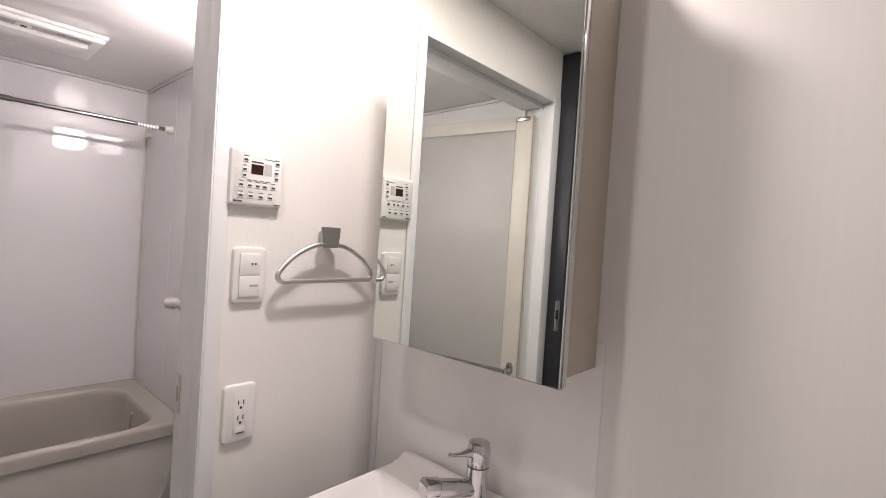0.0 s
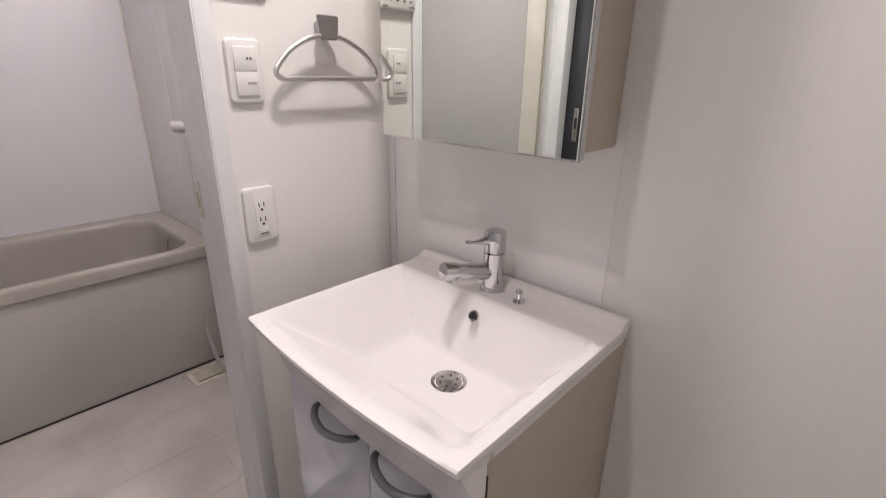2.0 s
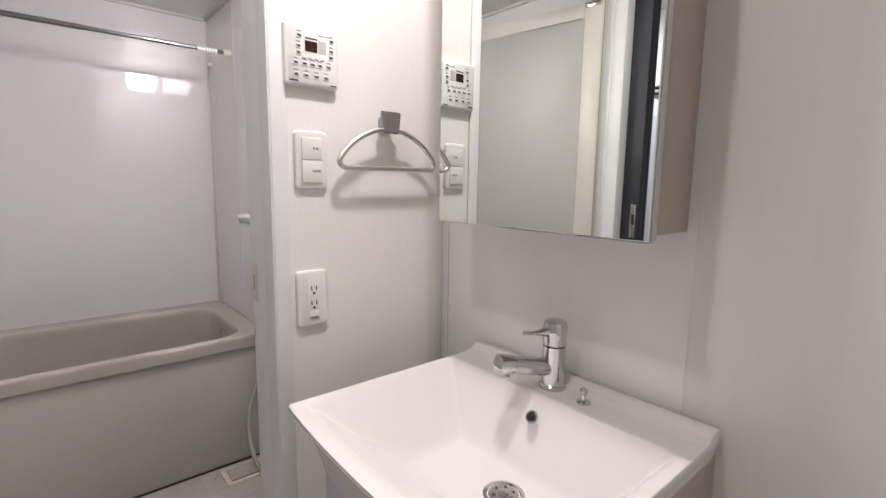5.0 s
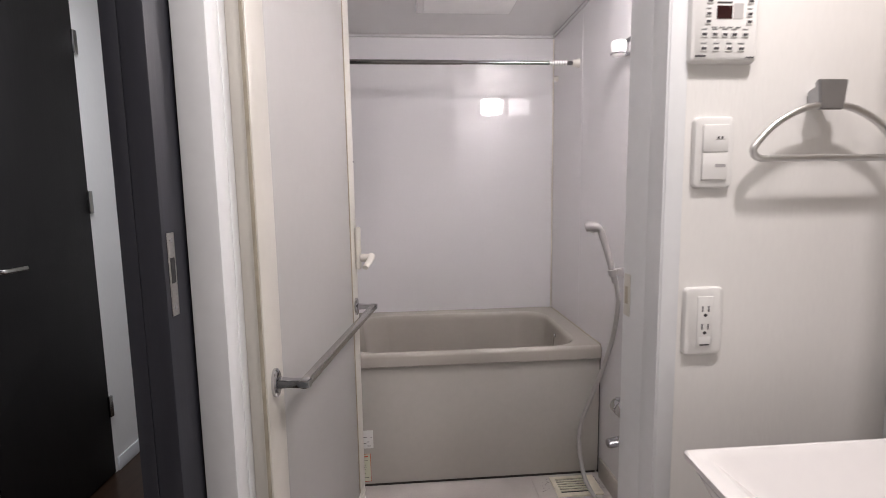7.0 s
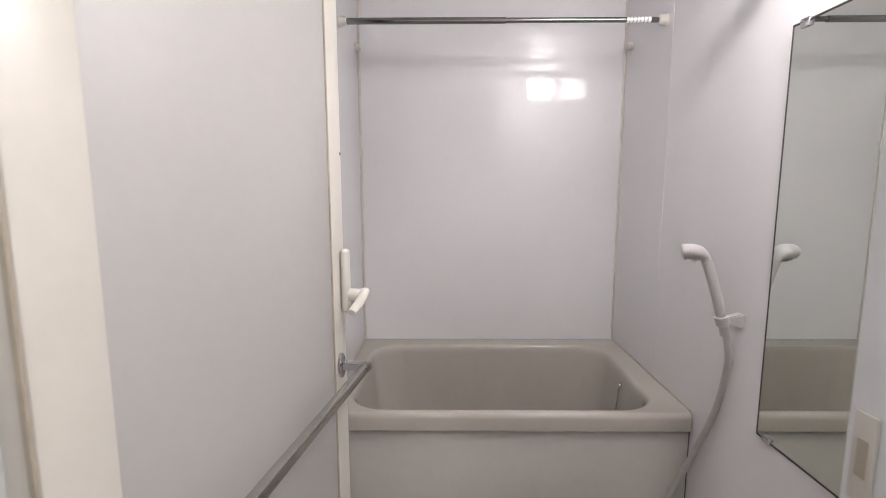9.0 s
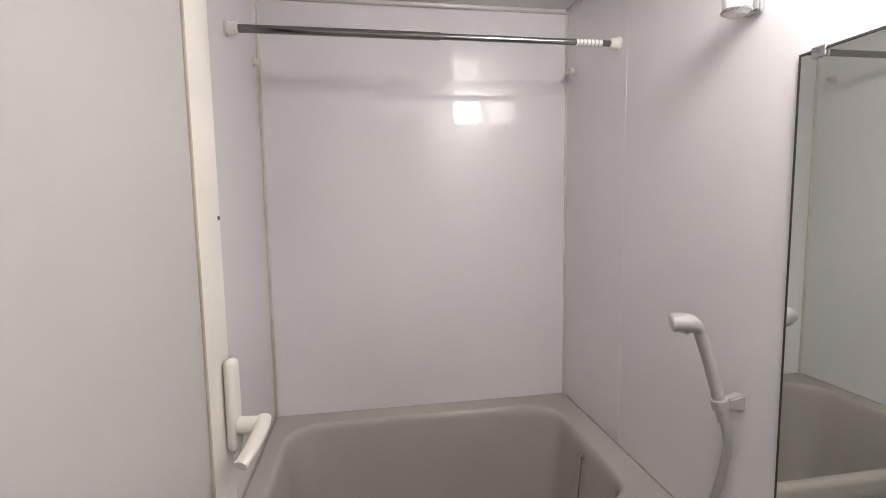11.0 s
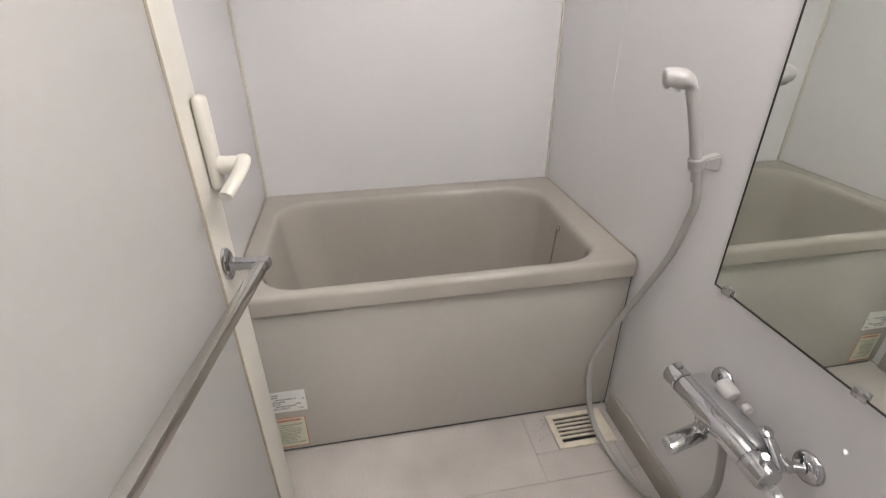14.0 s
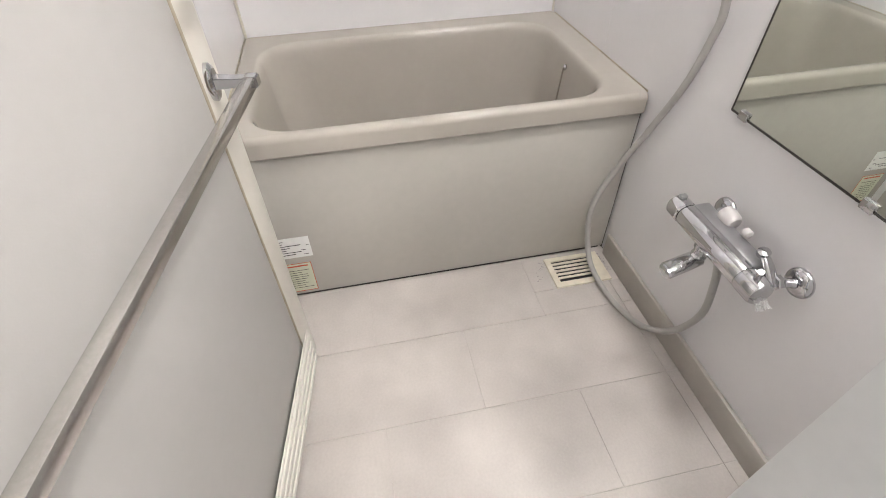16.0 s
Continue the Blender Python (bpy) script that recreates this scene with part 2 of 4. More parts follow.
ST = "structure"
single("wall_bath_back", box(-0.05, 0, -0.05, BW + 0.05, 0, BH), BATH_PANEL, "glossy white bathroom wall panel behind the tub", "wall", ST)
single("wall_bath_mirror", box(0, BL, BW, BW + 0.05, 0, BH), BATH_PANEL, "glossy white bathroom wall panel with the mirror", "wall", ST)
single("wall_bath_door_side", box(0, BL, -0.05, 0, 0, BH), BATH_PANEL, "glossy white bathroom wall panel behind the open door", "wall", ST)
single("wall_bath_front", panel_with_hole("x", BL, 1.595, -0.05, BW + 0.05, 0, BH, DOOR_L, DOOR_R, 0, DOOR_T), BATH_PANEL, "glossy white bathroom wall panel round the doorway", "wall", ST)
bm = box(-0.05, 1.595, -0.05, BW + 0.05, BH, BH + 0.04)
single("ceiling_bathroom", bm, BATH_CEIL, "smooth pale bathroom ceiling panel", "ceiling", ST)
bm = box(0.0, 0.022, 0, BW, BH - 0.012, BH, 0.004)
box(0.022, BL, BW - 0.016, BW, BH - 0.012, BH, 0.004, bm=bm)
box(0.022, BL, 0, 0.016, BH - 0.012, BH, 0.004, bm=bm)
single("trim_bath_ceiling", bm, BATH_CEIL, "pale moulding where bathroom walls meet the ceiling", "trim", ST)
bm = box(0.0, 0.008, 0.0, 0.008, 0.55, BH - 0.013, 0.002)
box(0.0, 0.007, BW - 0.007, BW, 0.55, BH - 0.013, 0.002, bm=bm)
single("trim_bath_corners", bm, CAULK, "yellowed sealant beads in the bathroom corners", "trim", ST)
bm = box(0.40, 0.403, BW - 0.0008, BW, 0.556, BH - 0.013)
single("trim_panel_seam", bm, BATH_PANEL, "thin joint between two bathroom wall panels", "trim", ST)
bm = box(0.690, BL, BW - 0.012, BW, -0.005, 0.080, 0.004)
box(0.690, BL, 0, 0.012, -0.005, 0.080, 0.004, bm=bm)
single("baseboard_bath", bm, SKIRT, "taupe upstand of the bathroom floor tray", "baseboard", ST)
floor_bath = single("floor_bathroom", box(-0.02, 1.60, 0, BW, -0.04, -0.0020), JOINT, "pale textured bathroom floor with shallow joints", "floor", ST)

# ---- the setting: washroom and hall ----
single("wall_switches", panel_with_hole("x", 1.597, WX, -0.06, WY + 0.1, 0, WH, DOOR_L, DOOR_R, 0, DOOR_T), WALLPAPER, "off-white papered wall with switches beside the bathroom door", "wall", ST)
single("wall_vanity", box(WX + 0.002, 3.40, WY, WY + 0.1, 0, WH), RIBBED, "off-white ribbed papered wall behind the vanity", "wall", ST)
single("wall_washroom_end", box(3.40, 3.5, -1.1, WY + 0.1, 0, WH), WALLPAPER, "off-white papered end wall", "wall", ST)
single("wall_washroom_hall", box(2.60, 3.40, -0.12, -0.05, 0, WH), WALLPAPER, "off-white papered wall towards the hall", "wall", ST)
single("wall_hall_pocket", box(-0.6, 1.655, -0.165, -0.122, 0, WH), WALLPAPER, "off-white papered hall wall over the sliding door's pocket", "wall", ST)
single("wall_hall_end", box(-0.7, -0.6, -1.1, -0.12, 0, WH), WALLPAPER, "off-white papered wall closing the hall", "wall", ST)
single("wall_hall_far", panel_with_hole("y", -1.08, -0.985, -0.6, 3.40, 0, WH, 0.455, 1.003, 0, 2.0), WALLPAPER, "white papered hall wall with a black door", "wall", ST)
single("ceiling_washroom", box(1.597, 3.5, -0.06, WY + 0.1, WH, WH + 0.05), CEILING, "matt off-white washroom ceiling", "ceiling", ST)
single("ceiling_hall", box(-0.7, 3.5, -1.1, -0.062, WH + 0.002, WH + 0.05), CEILING, "matt off-white hall ceiling", "ceiling", ST)
single("floor_washroom", box(1.602, 3.40, -0.115, WY, -0.04, 0), WASH_FLOOR, "pale grey wood-look vinyl floor", "floor", ST)
single("floor_hall", box(-0.6, 3.40, -1.08, -0.117, -0.04, 0), HALL_FLOOR, "dark brown wood hall floor", "floor", ST)
bm = box(WX + 0.002, 3.398, WY - 0.009, WY, 0.0, 0.055, 0.002)
single("baseboard_vanity", bm, WHITE_FRAME, "low white baseboard along the vanity wall", "baseboard", ST)
single("baseboard_switches", box(WX, WX + 0.008, DOOR_R + 0.03, WY - 0.012, 0, 0.055, 0.002), WHITE_FRAME, "low white baseboard beside the bathroom door", "baseboard", ST)
bm = box(-0.598, 0.44, -0.985, -0.977, 0, 0.06, 0.002)
box(1.02, 3.398, -0.985, -0.977, 0, 0.06, 0.002, bm=bm)
single("baseboard_hall", bm, WHITE_FRAME, "white baseboard along the hall wall", "baseboard", ST)
# backing of the pocket door
single("trim_pocket", box(-0.6, 1.655, -0.122, -0.062, 0, WH), DARK_DOOR, "dark lining of the sliding door's pocket", "trim", ST)

# ---- bathroom door, frame and threshold ----
fr = thing("door_frame", (1.58, 0.36, 0), "cream resin frame of the bathroom doorway", "door frame", kind=ST)
part("jamb", box(1.548, 1.640, DOOR_R - 0.005, DOOR_R - 0.0005, 0.0, DOOR_T - 0.001, 0.001), WHITE_FRAME, fr)
part("jamb", box(1.590, 1.640, DOOR_L + 0.0005, DOOR_L + 0.007, 0.0, DOOR_T - 0.001, 0.001), WHITE_FRAME, fr)
part("head", box(1.548, 1.640, DOOR_L + 0.018, DOOR_R - 0.006, DOOR_T - 0.022, DOOR_T - 0.001, 0.003), WHITE_FRAME, fr)
sill = part("sill", box(1.560, 1.662, DOOR_L + 0.018, DOOR_R - 0.007, 0.0, 0.085, 0.006), WHITE_FRAME, fr, "white threshold with screw heads")
part("sill_apron", box(1.6625, 1.694, DOOR_L + 0.018, DOOR_R - 0.009, 0.0, 0.062, 0.004), DOOR_PANEL, fr, "beige riser under the threshold")
for y in (0.16, 0.42, 0.62):
    part("screw", lathe([(0.004, 0), (0.004, 0.0012), (0.0015, 0.0018)], (1.630, y, 0.0845), sides=12), STEEL, sill)
strike = part("strike_plate", box(1.557, 1.580, DOOR_R - 0.0080, DOOR_R - 0.0052, 0.920, 1.005, 0.001), CREAM, fr, "cream latch strike plate")
part("latch_slot", box(1.563, 1.574, DOOR_R - 0.0086, DOOR_R - 0.0079, 0.945, 0.980), GASKET, strike)
bm = box(1.6405, WX + 0.004, DOOR_R - 0.009, DOOR_R - 0.0005, 0, DOOR_T - 0.006, 0.001)
box(WX + 0.0005, WX + 0.006, DOOR_R - 0.006, DOOR_R + 0.026, 0, DOOR_T + 0.02, 0.002, bm=bm)
box(1.6405, WX + 0.004, DOOR_L + 0.0005, DOOR_L + 0.006, 0, DOOR_T - 0.006, 0.001, bm=bm)
box(WX + 0.0005, WX + 0.006, -0.058, DOOR_L + 0.006, 0, DOOR_T + 0.02, 0.002, bm=bm)
box(1.6405, WX + 0.006, DOOR_L + 0.006, DOOR_R - 0.006, DOOR_T - 0.006, DOOR_T - 0.0005, 0.001, bm=bm)
single("trim_door_casing", bm, WHITE_FRAME, "white casing round the bathroom doorway", "trim", ST)

# the leaf stands open, nearly against the side wall
HINGE, LEAF_W = Vector((1.618, 0.030, 0)), 0.684
leaf = thing("door_1", HINGE, "open bathroom door with grey panel and cream frame", "door", kind=ST)
leaf["base"] = [0, 0, 0]


def leaf_part(name, bm, mat, parent, label=""):
    """Built with the leaf lying along +x from its hinge at the origin, its outer face at y = 0; then turned open."""
    return part(name, bm, mat, parent, label)


leaf.matrix_world = Matrix.Translation(HINGE) @ Matrix.Rotation(radians(180 - 8.25), 4, "Z")
# in the leaf's own frame the visible face looks to -y
DZ0, DZ1, STILE = 0.088, 1.865, 0.074
# Hinge gap drawn as a brown strip, its shade in the colour.
leaf_part("hinge_seal", box(-0.0030, -0.0005, 0.003, 0.009, DZ0, DZ1), GASKET, leaf, "brown strip painted as the shaded hinge gap")
leaf_part("stile", box(0.0, STILE, 0, 0.036, DZ0, DZ1, 0.003), CREAM, leaf)
leaf_part("stile", box(LEAF_W - 0.066, LEAF_W, 0, 0.036, DZ0, DZ1, 0.004), CREAM, leaf)
leaf_part("rail", box(STILE + 0.0005, LEAF_W - 0.0665, 0, 0.034, DZ1 - 0.055, DZ1, 0.004), CREAM, leaf)
leaf_part("rail", box(STILE + 0.0005, LEAF_W - 0.0665, 0, 0.034, DZ0, DZ0 + 0.03, 0.003), CREAM, leaf)
leaf_part("panel", box(STILE + 0.001, LEAF_W - 0.0675, 0.003, 0.028, DZ0 + 0.031, DZ1 - 0.056, 0.001), DOOR_PANEL, leaf, "smooth light grey door panel")
bm = box(LEAF_W - 0.0695, LEAF_W - 0.0662, -0.0005, 0.0035, DZ0 + 0.03, DZ1 - 0.055, 0.001)
leaf_part("gasket", bm, GASKET, leaf, "tan rubber bead round the panel")
vent = leaf_part("louvre", box(0.06, LEAF_W - 0.026, -0.004, -0.0005, DZ0 + 0.002, DZ0 + 0.118, 0.002), LOUVRE, leaf, "white ventilation louvre at the door's foot")
for k in range(4):
    z = DZ0 + 0.014 + 0.027 * k
    leaf_part("slat", box(0.066, LEAF_W - 0.032, -0.0085, -0.0042, z, z + 0.014, 0.002), LOUVRE, vent)
# lever on its long plate
plate = leaf_part("lever_plate", box(LEAF_W - 0.031, LEAF_W - 0.003, -0.017, -0.0005, 0.935, 1.072, 0.008, 3), CREAM, leaf)
bm = lathe([(0.013, 0), (0.013, 0.022), (0.010, 0.034)], (LEAF_W - 0.017, -0.016, 0.972), (0, -1, 0), 18)
leaf_part("spindle", bm, CREAM, plate)
bm = tube(smooth_line([(LEAF_W - 0.008, -0.048, 0.978), (LEAF_W - 0.030, -0.053, 0.974), (LEAF_W - 0.060, -0.052, 0.964), (LEAF_W - 0.092, -0.047, 0.952)]),
          lambda t: 0.0115 - 0.002 * t, 14, flat=0.75)
leaf_part("lever", bm, CREAM, plate)
# towel bar across the leaf
bar = leaf_part("towel_bar", box(0.022, LEAF_W - 0.034, -0.0665, -0.0505, 0.811, 0.828, 0.0015), STEEL, leaf, "square brushed steel towel bar")
for x in (0.030, LEAF_W - 0.044):
    bm = loft([[Vector((x, y, 0.82)) + Vector((0.0155 * math.cos(a), 0, 0.028 * math.sin(a))) * s for a in [2 * math.pi * k / 24 for k in range(24)]]
               for y, s in ((-0.0005, 1.0), (-0.006, 1.0), (-0.009, 0.86), (-0.0098, 0.7))], True, True)
    leaf_part("bracket_plate", bm, CHROME, bar)
    bm = loft([[Vector((x + dx * s, y, 0.82 + dz * s)) for dx, dz in ((-0.010, -0.009), (0.010, -0.009), (0.010, 0.009), (-0.010, 0.009))]
               for y, s in ((-0.008, 1.0), (-0.034, 0.8), (-0.070, 0.95))], True, True)
    bmesh.ops.bevel(bm, geom=list(bm.edges), offset=0.002, segments=2, affect="EDGES")
    leaf_part("bracket_arm", bm, CHROME, bar)
leaf_part("screw_hole", lathe([(0.0035, 0), (0.0035, 0.0006)], (LEAF_W - 0.008, -0.0002, 1.275), (0, -1, 0), 12), INK, leaf)
# pivot at the top of the leaf
bm = box(0.01, 0.07, -0.006, -0.0005, DZ1 - 0.02, DZ1 - 0.004, 0.001)
leaf_part("pivot", bm, STEEL, leaf)

# ---- the bathtub ----
TUB_F, RIM, LIP = 0.684, 0.554, 0.052
tub = thing("bathtub", (0.34, BW / 2, 0), "taupe resin bathtub with a wide rounded rim", "bathtub")
E_ = 0.0012
loops = [
    rounded(E_, TUB_F - 0.020, E_, BW - E_, RIM - LIP, 0.012),
    rounded(E_, TUB_F - 0.0015, E_, BW - E_, RIM - LIP, 0.012),
    rounded(E_, TUB_F, E_, BW - E_, RIM - LIP + 0.0015, 0.013),
    rounded(E_, TUB_F, E_, BW - E_, RIM - LIP + 0.003, 0.013),
    rounded(E_, TUB_F, E_, BW - E_, RIM - 0.0150, 0.014),
    rounded(E_, TUB_F - 0.0012, E_, BW - E_, RIM - 0.0095, 0.015),
    rounded(E_ + 0.001, TUB_F - 0.0044, E_ + 0.001, BW - E_ - 0.001, RIM - 0.0044, 0.016),
    rounded(E_ + 0.002, TUB_F - 0.0095, E_ + 0.002, BW - E_ - 0.002, RIM - 0.0012, 0.018),
    rounded(E_ + 0.004, TUB_F - 0.0150, E_ + 0.004, BW - E_ - 0.004, RIM, 0.020),
    rounded(E_ + 0.008, TUB_F - 0.0180, E_ + 0.008, BW - E_ - 0.008, RIM, 0.022),
    rounded(0.0720, 0.659, 0.046, 0.9970, RIM - 0.0012, 0.122),
    rounded(0.0760, 0.655, 0.050, 0.9930, RIM - 0.0014, 0.120),
    rounded(0.0790, 0.652, 0.053, 0.9900, RIM - 0.0024, 0.118),
    rounded(0.0825, 0.6485, 0.057, 0.9860, RIM - 0.0055, 0.116),
    rounded(0.0855, 0.6450, 0.061, 0.9820, RIM - 0.0115, 0.115),
    rounded(0.0880, 0.6425, 0.064, 0.9790, RIM - 0.020, 0.114),
    rounded(0.0900, 0.6400, 0.067, 0.9770, RIM - 0.035, 0.114),
    rounded(0.1020, 0.6260, 0.082, 0.9650, RIM - 0.18, 0.113),
    rounded(0.132, 0.6000, 0.120, 0.934, RIM - 0.38, 0.11),
    rounded(0.152, 0.5780, 0.152, 0.912, RIM - 0.44, 0.10),
    rounded(0.192, 0.5360, 0.200, 0.870, RIM - 0.46, 0.09),
    rounded(0.300, 0.4300, 0.390, 0.700, RIM - 0.463, 0.05),
]
part("basin_shell", loft(loops, False, True), TUB, tub, angle=50)
apron = part("apron", box(0.640, 0.668, 0.006, BW - 0.005, 0.011, RIM - LIP - 0.0005, 0.003, 2), APRON, tub, "plain taupe apron panel")
# Dark strip paints in the shade and grime below the apron.
part("apron_shadow_gap", box(0.642, 0.660, 0.012, BW - 0.014, -0.003, 0.0107), SEAL_AND_GAP_SHADE, tub, "dark strip for the shade and grime under the apron")
part("apron_side_seal", box(0.642, 0.664, BW - 0.0045, BW - 0.0012, 0.0, RIM - LIP - 0.001), SEAL_AND_GAP_SHADE, tub, "dark seal beside the apron")
bm = box(0.02, TUB_F - 0.02, BW - 0.0022, BW - 0.0003, RIM - 0.004, RIM + 0.0014)
part("rim_seal", bm, GASKET, tub, "dark seal line along the rim")
bm = box(0.02, TUB_F - 0.02, 0.0003, 0.0022, RIM - 0.004, RIM + 0.0014)
part("rim_seal", bm, GASKET, tub, "dark seal line along the rim")
bm = tube([(0.36, 0.957, 0.34), (0.36, 0.969, 0.500)], 0.0025, 8)
part("plug_chain", bm, STEEL, tub)
bm = lathe([(0.009, 0), (0.009, 0.006), (0.004, 0.010)], (0.36, 0.978, 0.502), (0, -1, 0), 16)
part("chain_stud", bm, CHROME, tub)
# stickers on the apron
def sticker(name, y0, y1, z0, z1, film, lines, label, border=None):
    s = thing(name, (0.6682, y0, z0), label, "sticker")
    part("film", box(0.6682, 0.6690, y0, y1, z0, z1), film, s)
    if border:
        for a, b, c, d in ((y0, y1, z1 - 0.002, z1), (y0, y1, z0, z0 + 0.002), (y1 - 0.002, y1, z0, z1)):
            part("border", box(0.6690, 0.6694, a, b, c, d), border, s)
    for a, b, c, d, ink in lines:
        part("print_bar", box(0.6690, 0.6694, a, b, c, d), ink, s)
    return s


rng = random.Random(4)
lines = []
for k in range(7):
    z = 0.228 - k * 0.0085
    a = 0.036 + rng.random() * 0.02
    lines.append((a, a + 0.02 + rng.random() * 0.045, z, z + 0.0022, INK))
    if rng.random() > 0.5:
        lines.append((a + 0.07, a + 0.075 + rng.random() * 0.01, z - 0.003, z - 0.001, INK))
sticker("notice_sticker", 0.028, 0.136, 0.165, 0.240, LABEL_WHITE, lines, "white printed notice stuck on the tub apron")
lines = [(0.048, 0.113, 0.128, 0.133, RED_INK)]
for k in range(9):
    z = 0.112 - k * 0.009
    lines.append((0.050, 0.088 + rng.random() * 0.028, z, z + 0.0016, INK))
sticker("warning_sticker", 0.038, 0.124, 0.024, 0.142, LABEL_GREEN, lines, "pale green warning label with a red border", RED_INK)

# ---- rod, hooks, lamp, mirror on the bathroom wall ----
rod = thing("drying_rod", (0.360, BW / 2, 1.738), "steel drying rod spanning the bathroom above the tub", "drying rod")
part("thin_tube", tube([(0.360, 0.50, 1.738), (0.360, BW - 0.02, 1.738)], 0.0085, 14), DARK_CHROME, rod)
part("thick_tube", tube([(0.360, 0.02, 1.738), (0.360, 0.545, 1.738)], 0.0105, 14), DARK_CHROME, rod)
for y, d in ((0.0005, 1), (BW - 0.0005, -1)):
    part("end_cap", lathe([(0.019, 0), (0.019, 0.007), (0.016, 0.011), (0.0155, 0.026), (0.0125, 0.030)], (0.360, y, 1.738), (0, d, 0), 20), CREAM, rod)
sleeve = part("label_sleeve", tube([(0.360, 0.935, 1.738), (0.360, 1.012, 1.738)], 0.0095, 14), LABEL_WHITE, rod, "printed paper sleeve")
for k in range(6):
    y = 0.942 + k * 0.0115
    part("print_band", tube([(0.360, y, 1.738), (0.360, y + 0.0028, 1.738)], 0.0098, 14), GREY_METAL, sleeve)
for y, d in ((0.0005, 1), (BW - 0.0005, -1)):
    hk = single("rod_socket", lathe([(0.015, 0), (0.015, 0.006), (0.0125, 0.008), (0.0125, 0.020), (0.010, 0.022), (0.0055, 0.0215), (0.0055, 0.012)], (0.066, y, 1.740), (0, d, 0), 20),
                CREAM, "small cream round rod socket on the wall", "rod socket", base=(0.066, y, 1.740))
    tagged(hk, group="rod sockets by the back wall")

lamp = thing("wall_lamp", (1.21, BW, 1.835), "lit white glass wall lamp above the bathroom mirror", "wall lamp")
part("backplate", lathe([(0.055, 0.0005), (0.055, 0.010), (0.045, 0.018), (0.03, 0.034)], (1.21, BW, 1.835), (0, -1, 0)), WHITE_PLASTIC, lamp)
part("globe", lathe([(0.04, 0.035), (0.054, 0.040), (0.061, 0.050), (0.063, 0.16), (0.056, 0.176), (0.04, 0.180), (0.01, 0.181)], (1.21, BW, 1.835), (0, -1, 0)), GLOW, lamp, "glowing white glass shade")

hb = thing("shower_hook", (0.850, BW, 1.65), "white upper shower hook with chrome trim on the wall", "shower hook")
part("base_plate", box(0.831, 0.871, BW - 0.014, BW - 0.0005, 1.632, 1.690, 0.005, 3), CHROME, hb)
bm = loft([[Vector((0.851, BW - 0.044, z)) + Vector((r * math.cos(a), r * math.sin(a), 0)) for a in [2 * math.pi * k / 24 for k in range(24)]]
           for z, r in ((1.628, 0.016), (1.634, 0.023), (1.668, 0.027), (1.676, 0.024), (1.674, 0.016), (1.640, 0.013))], True, True)
part("cradle", bm, WHITE_PLASTIC, hb)
bm = tube([Vector((0.851, BW - 0.044, 1.636)) + Vector((0.0245 * math.cos(a), 0.0245 * math.sin(a), 0)) for a in [2 * math.pi * k / 24 for k in range(24)]], 0.003, 8, closed=True)
part("trim_ring", bm, CHROME, hb)

mir = thing("bath_mirror", (1.12, BW, 0.64), "tall frameless mirror on the bathroom wall", "mirror")
part("glass", box(0.953, 1.313, BW - 0.0065, BW - 0.0012, 0.648, 1.526, 0.0012, 1), MIRROR, mir)
part("edge_seal", panel_with_hole("y", BW - 0.0066, BW - 0.0002, 0.9495, 1.3165, 0.6445, 1.5295, 0.9528, 1.3132, 0.6478, 1.5262), SEAL_AND_GAP_SHADE, mir, "dark edge behind the glass")
for x in (0.988, 1.275):
    for z, d in ((0.648, -1), (1.526, 1)):
        part("clip", box(x - 0.012, x + 0.012, BW - 0.012, BW - 0.0005, z - 0.006 if d < 0 else z - 0.012, z + 0.012 if d < 0 else z + 0.006, 0.002), CHROME, mir)

# ---- hand shower ----
hs = thing("shower_holder", (0.853, BW, 0.885), "white plastic shower holder on the wall", "shower holder")
bm = loft([[Vector((0.857 + dx * w, y, 0.884 + dz * h)) for dx, dz in ((-1, -1), (1, -1), (1, 1), (-1, 1))]
           for y, w, h in ((BW - 0.0005, 0.0125, 0.018), (BW - 0.012, 0.012, 0.0165), (BW - 0.028, 0.011, 0.012), (BW - 0.038, 0.009, 0.010))], True, True)
bmesh.ops.bevel(bm, geom=list(bm.edges), offset=0.003, segments=2, affect="EDGES")
part("mount", bm, SHOWER_GREY, hs)
bm = lathe([(0.0135, -0.012), (0.0155, -0.0105), (0.0168, 0.009), (0.0155, 0.011)], (0.853, BW - 0.046, 0.882), (-0.03, -0.22, 1.0), 24)
part("cup", bm, SHOWER_GREY, hs)

sh = thing("hand_shower", (0.853, 1.02, 0.86), "pale grey plastic hand shower in its holder", "hand shower")
handle = smooth_line([(0.853, 1.032, 0.845), (0.851, 1.016, 0.906), (0.847, 0.998, 0.972), (0.843, 0.980, 1.030)])
part("handle", tube(handle, lambda t: 0.0108 + 0.0022 * t, 16), SHOWER_GREY, sh)
neck = smooth_line([(0.8435, 0.9790, 1.0285), (0.842, 0.973, 1.038), (0.838, 0.962, 1.0450), (0.832, 0.948, 1.0475), (0.825, 0.934, 1.0465), (0.822, 0.928, 1.0455)])
head = part("head", tube(neck, lambda t: 0.0131 + 0.0112 * ease(t * 2.0) - 0.0095 * max(0.0, (t - 0.80) / 0.20) ** 2, 22, flat=0.80), SHOWER_GREY, sh)
part("spray_plate", lathe([(0.0165, 0.0), (0.0160, 0.0030), (0.0125, 0.0040), (0.002, 0.0040)], (0.8315, 0.9455, 1.0315), (-0.12, -0.30, -1.0), 24), WHITE_PLASTIC, head)
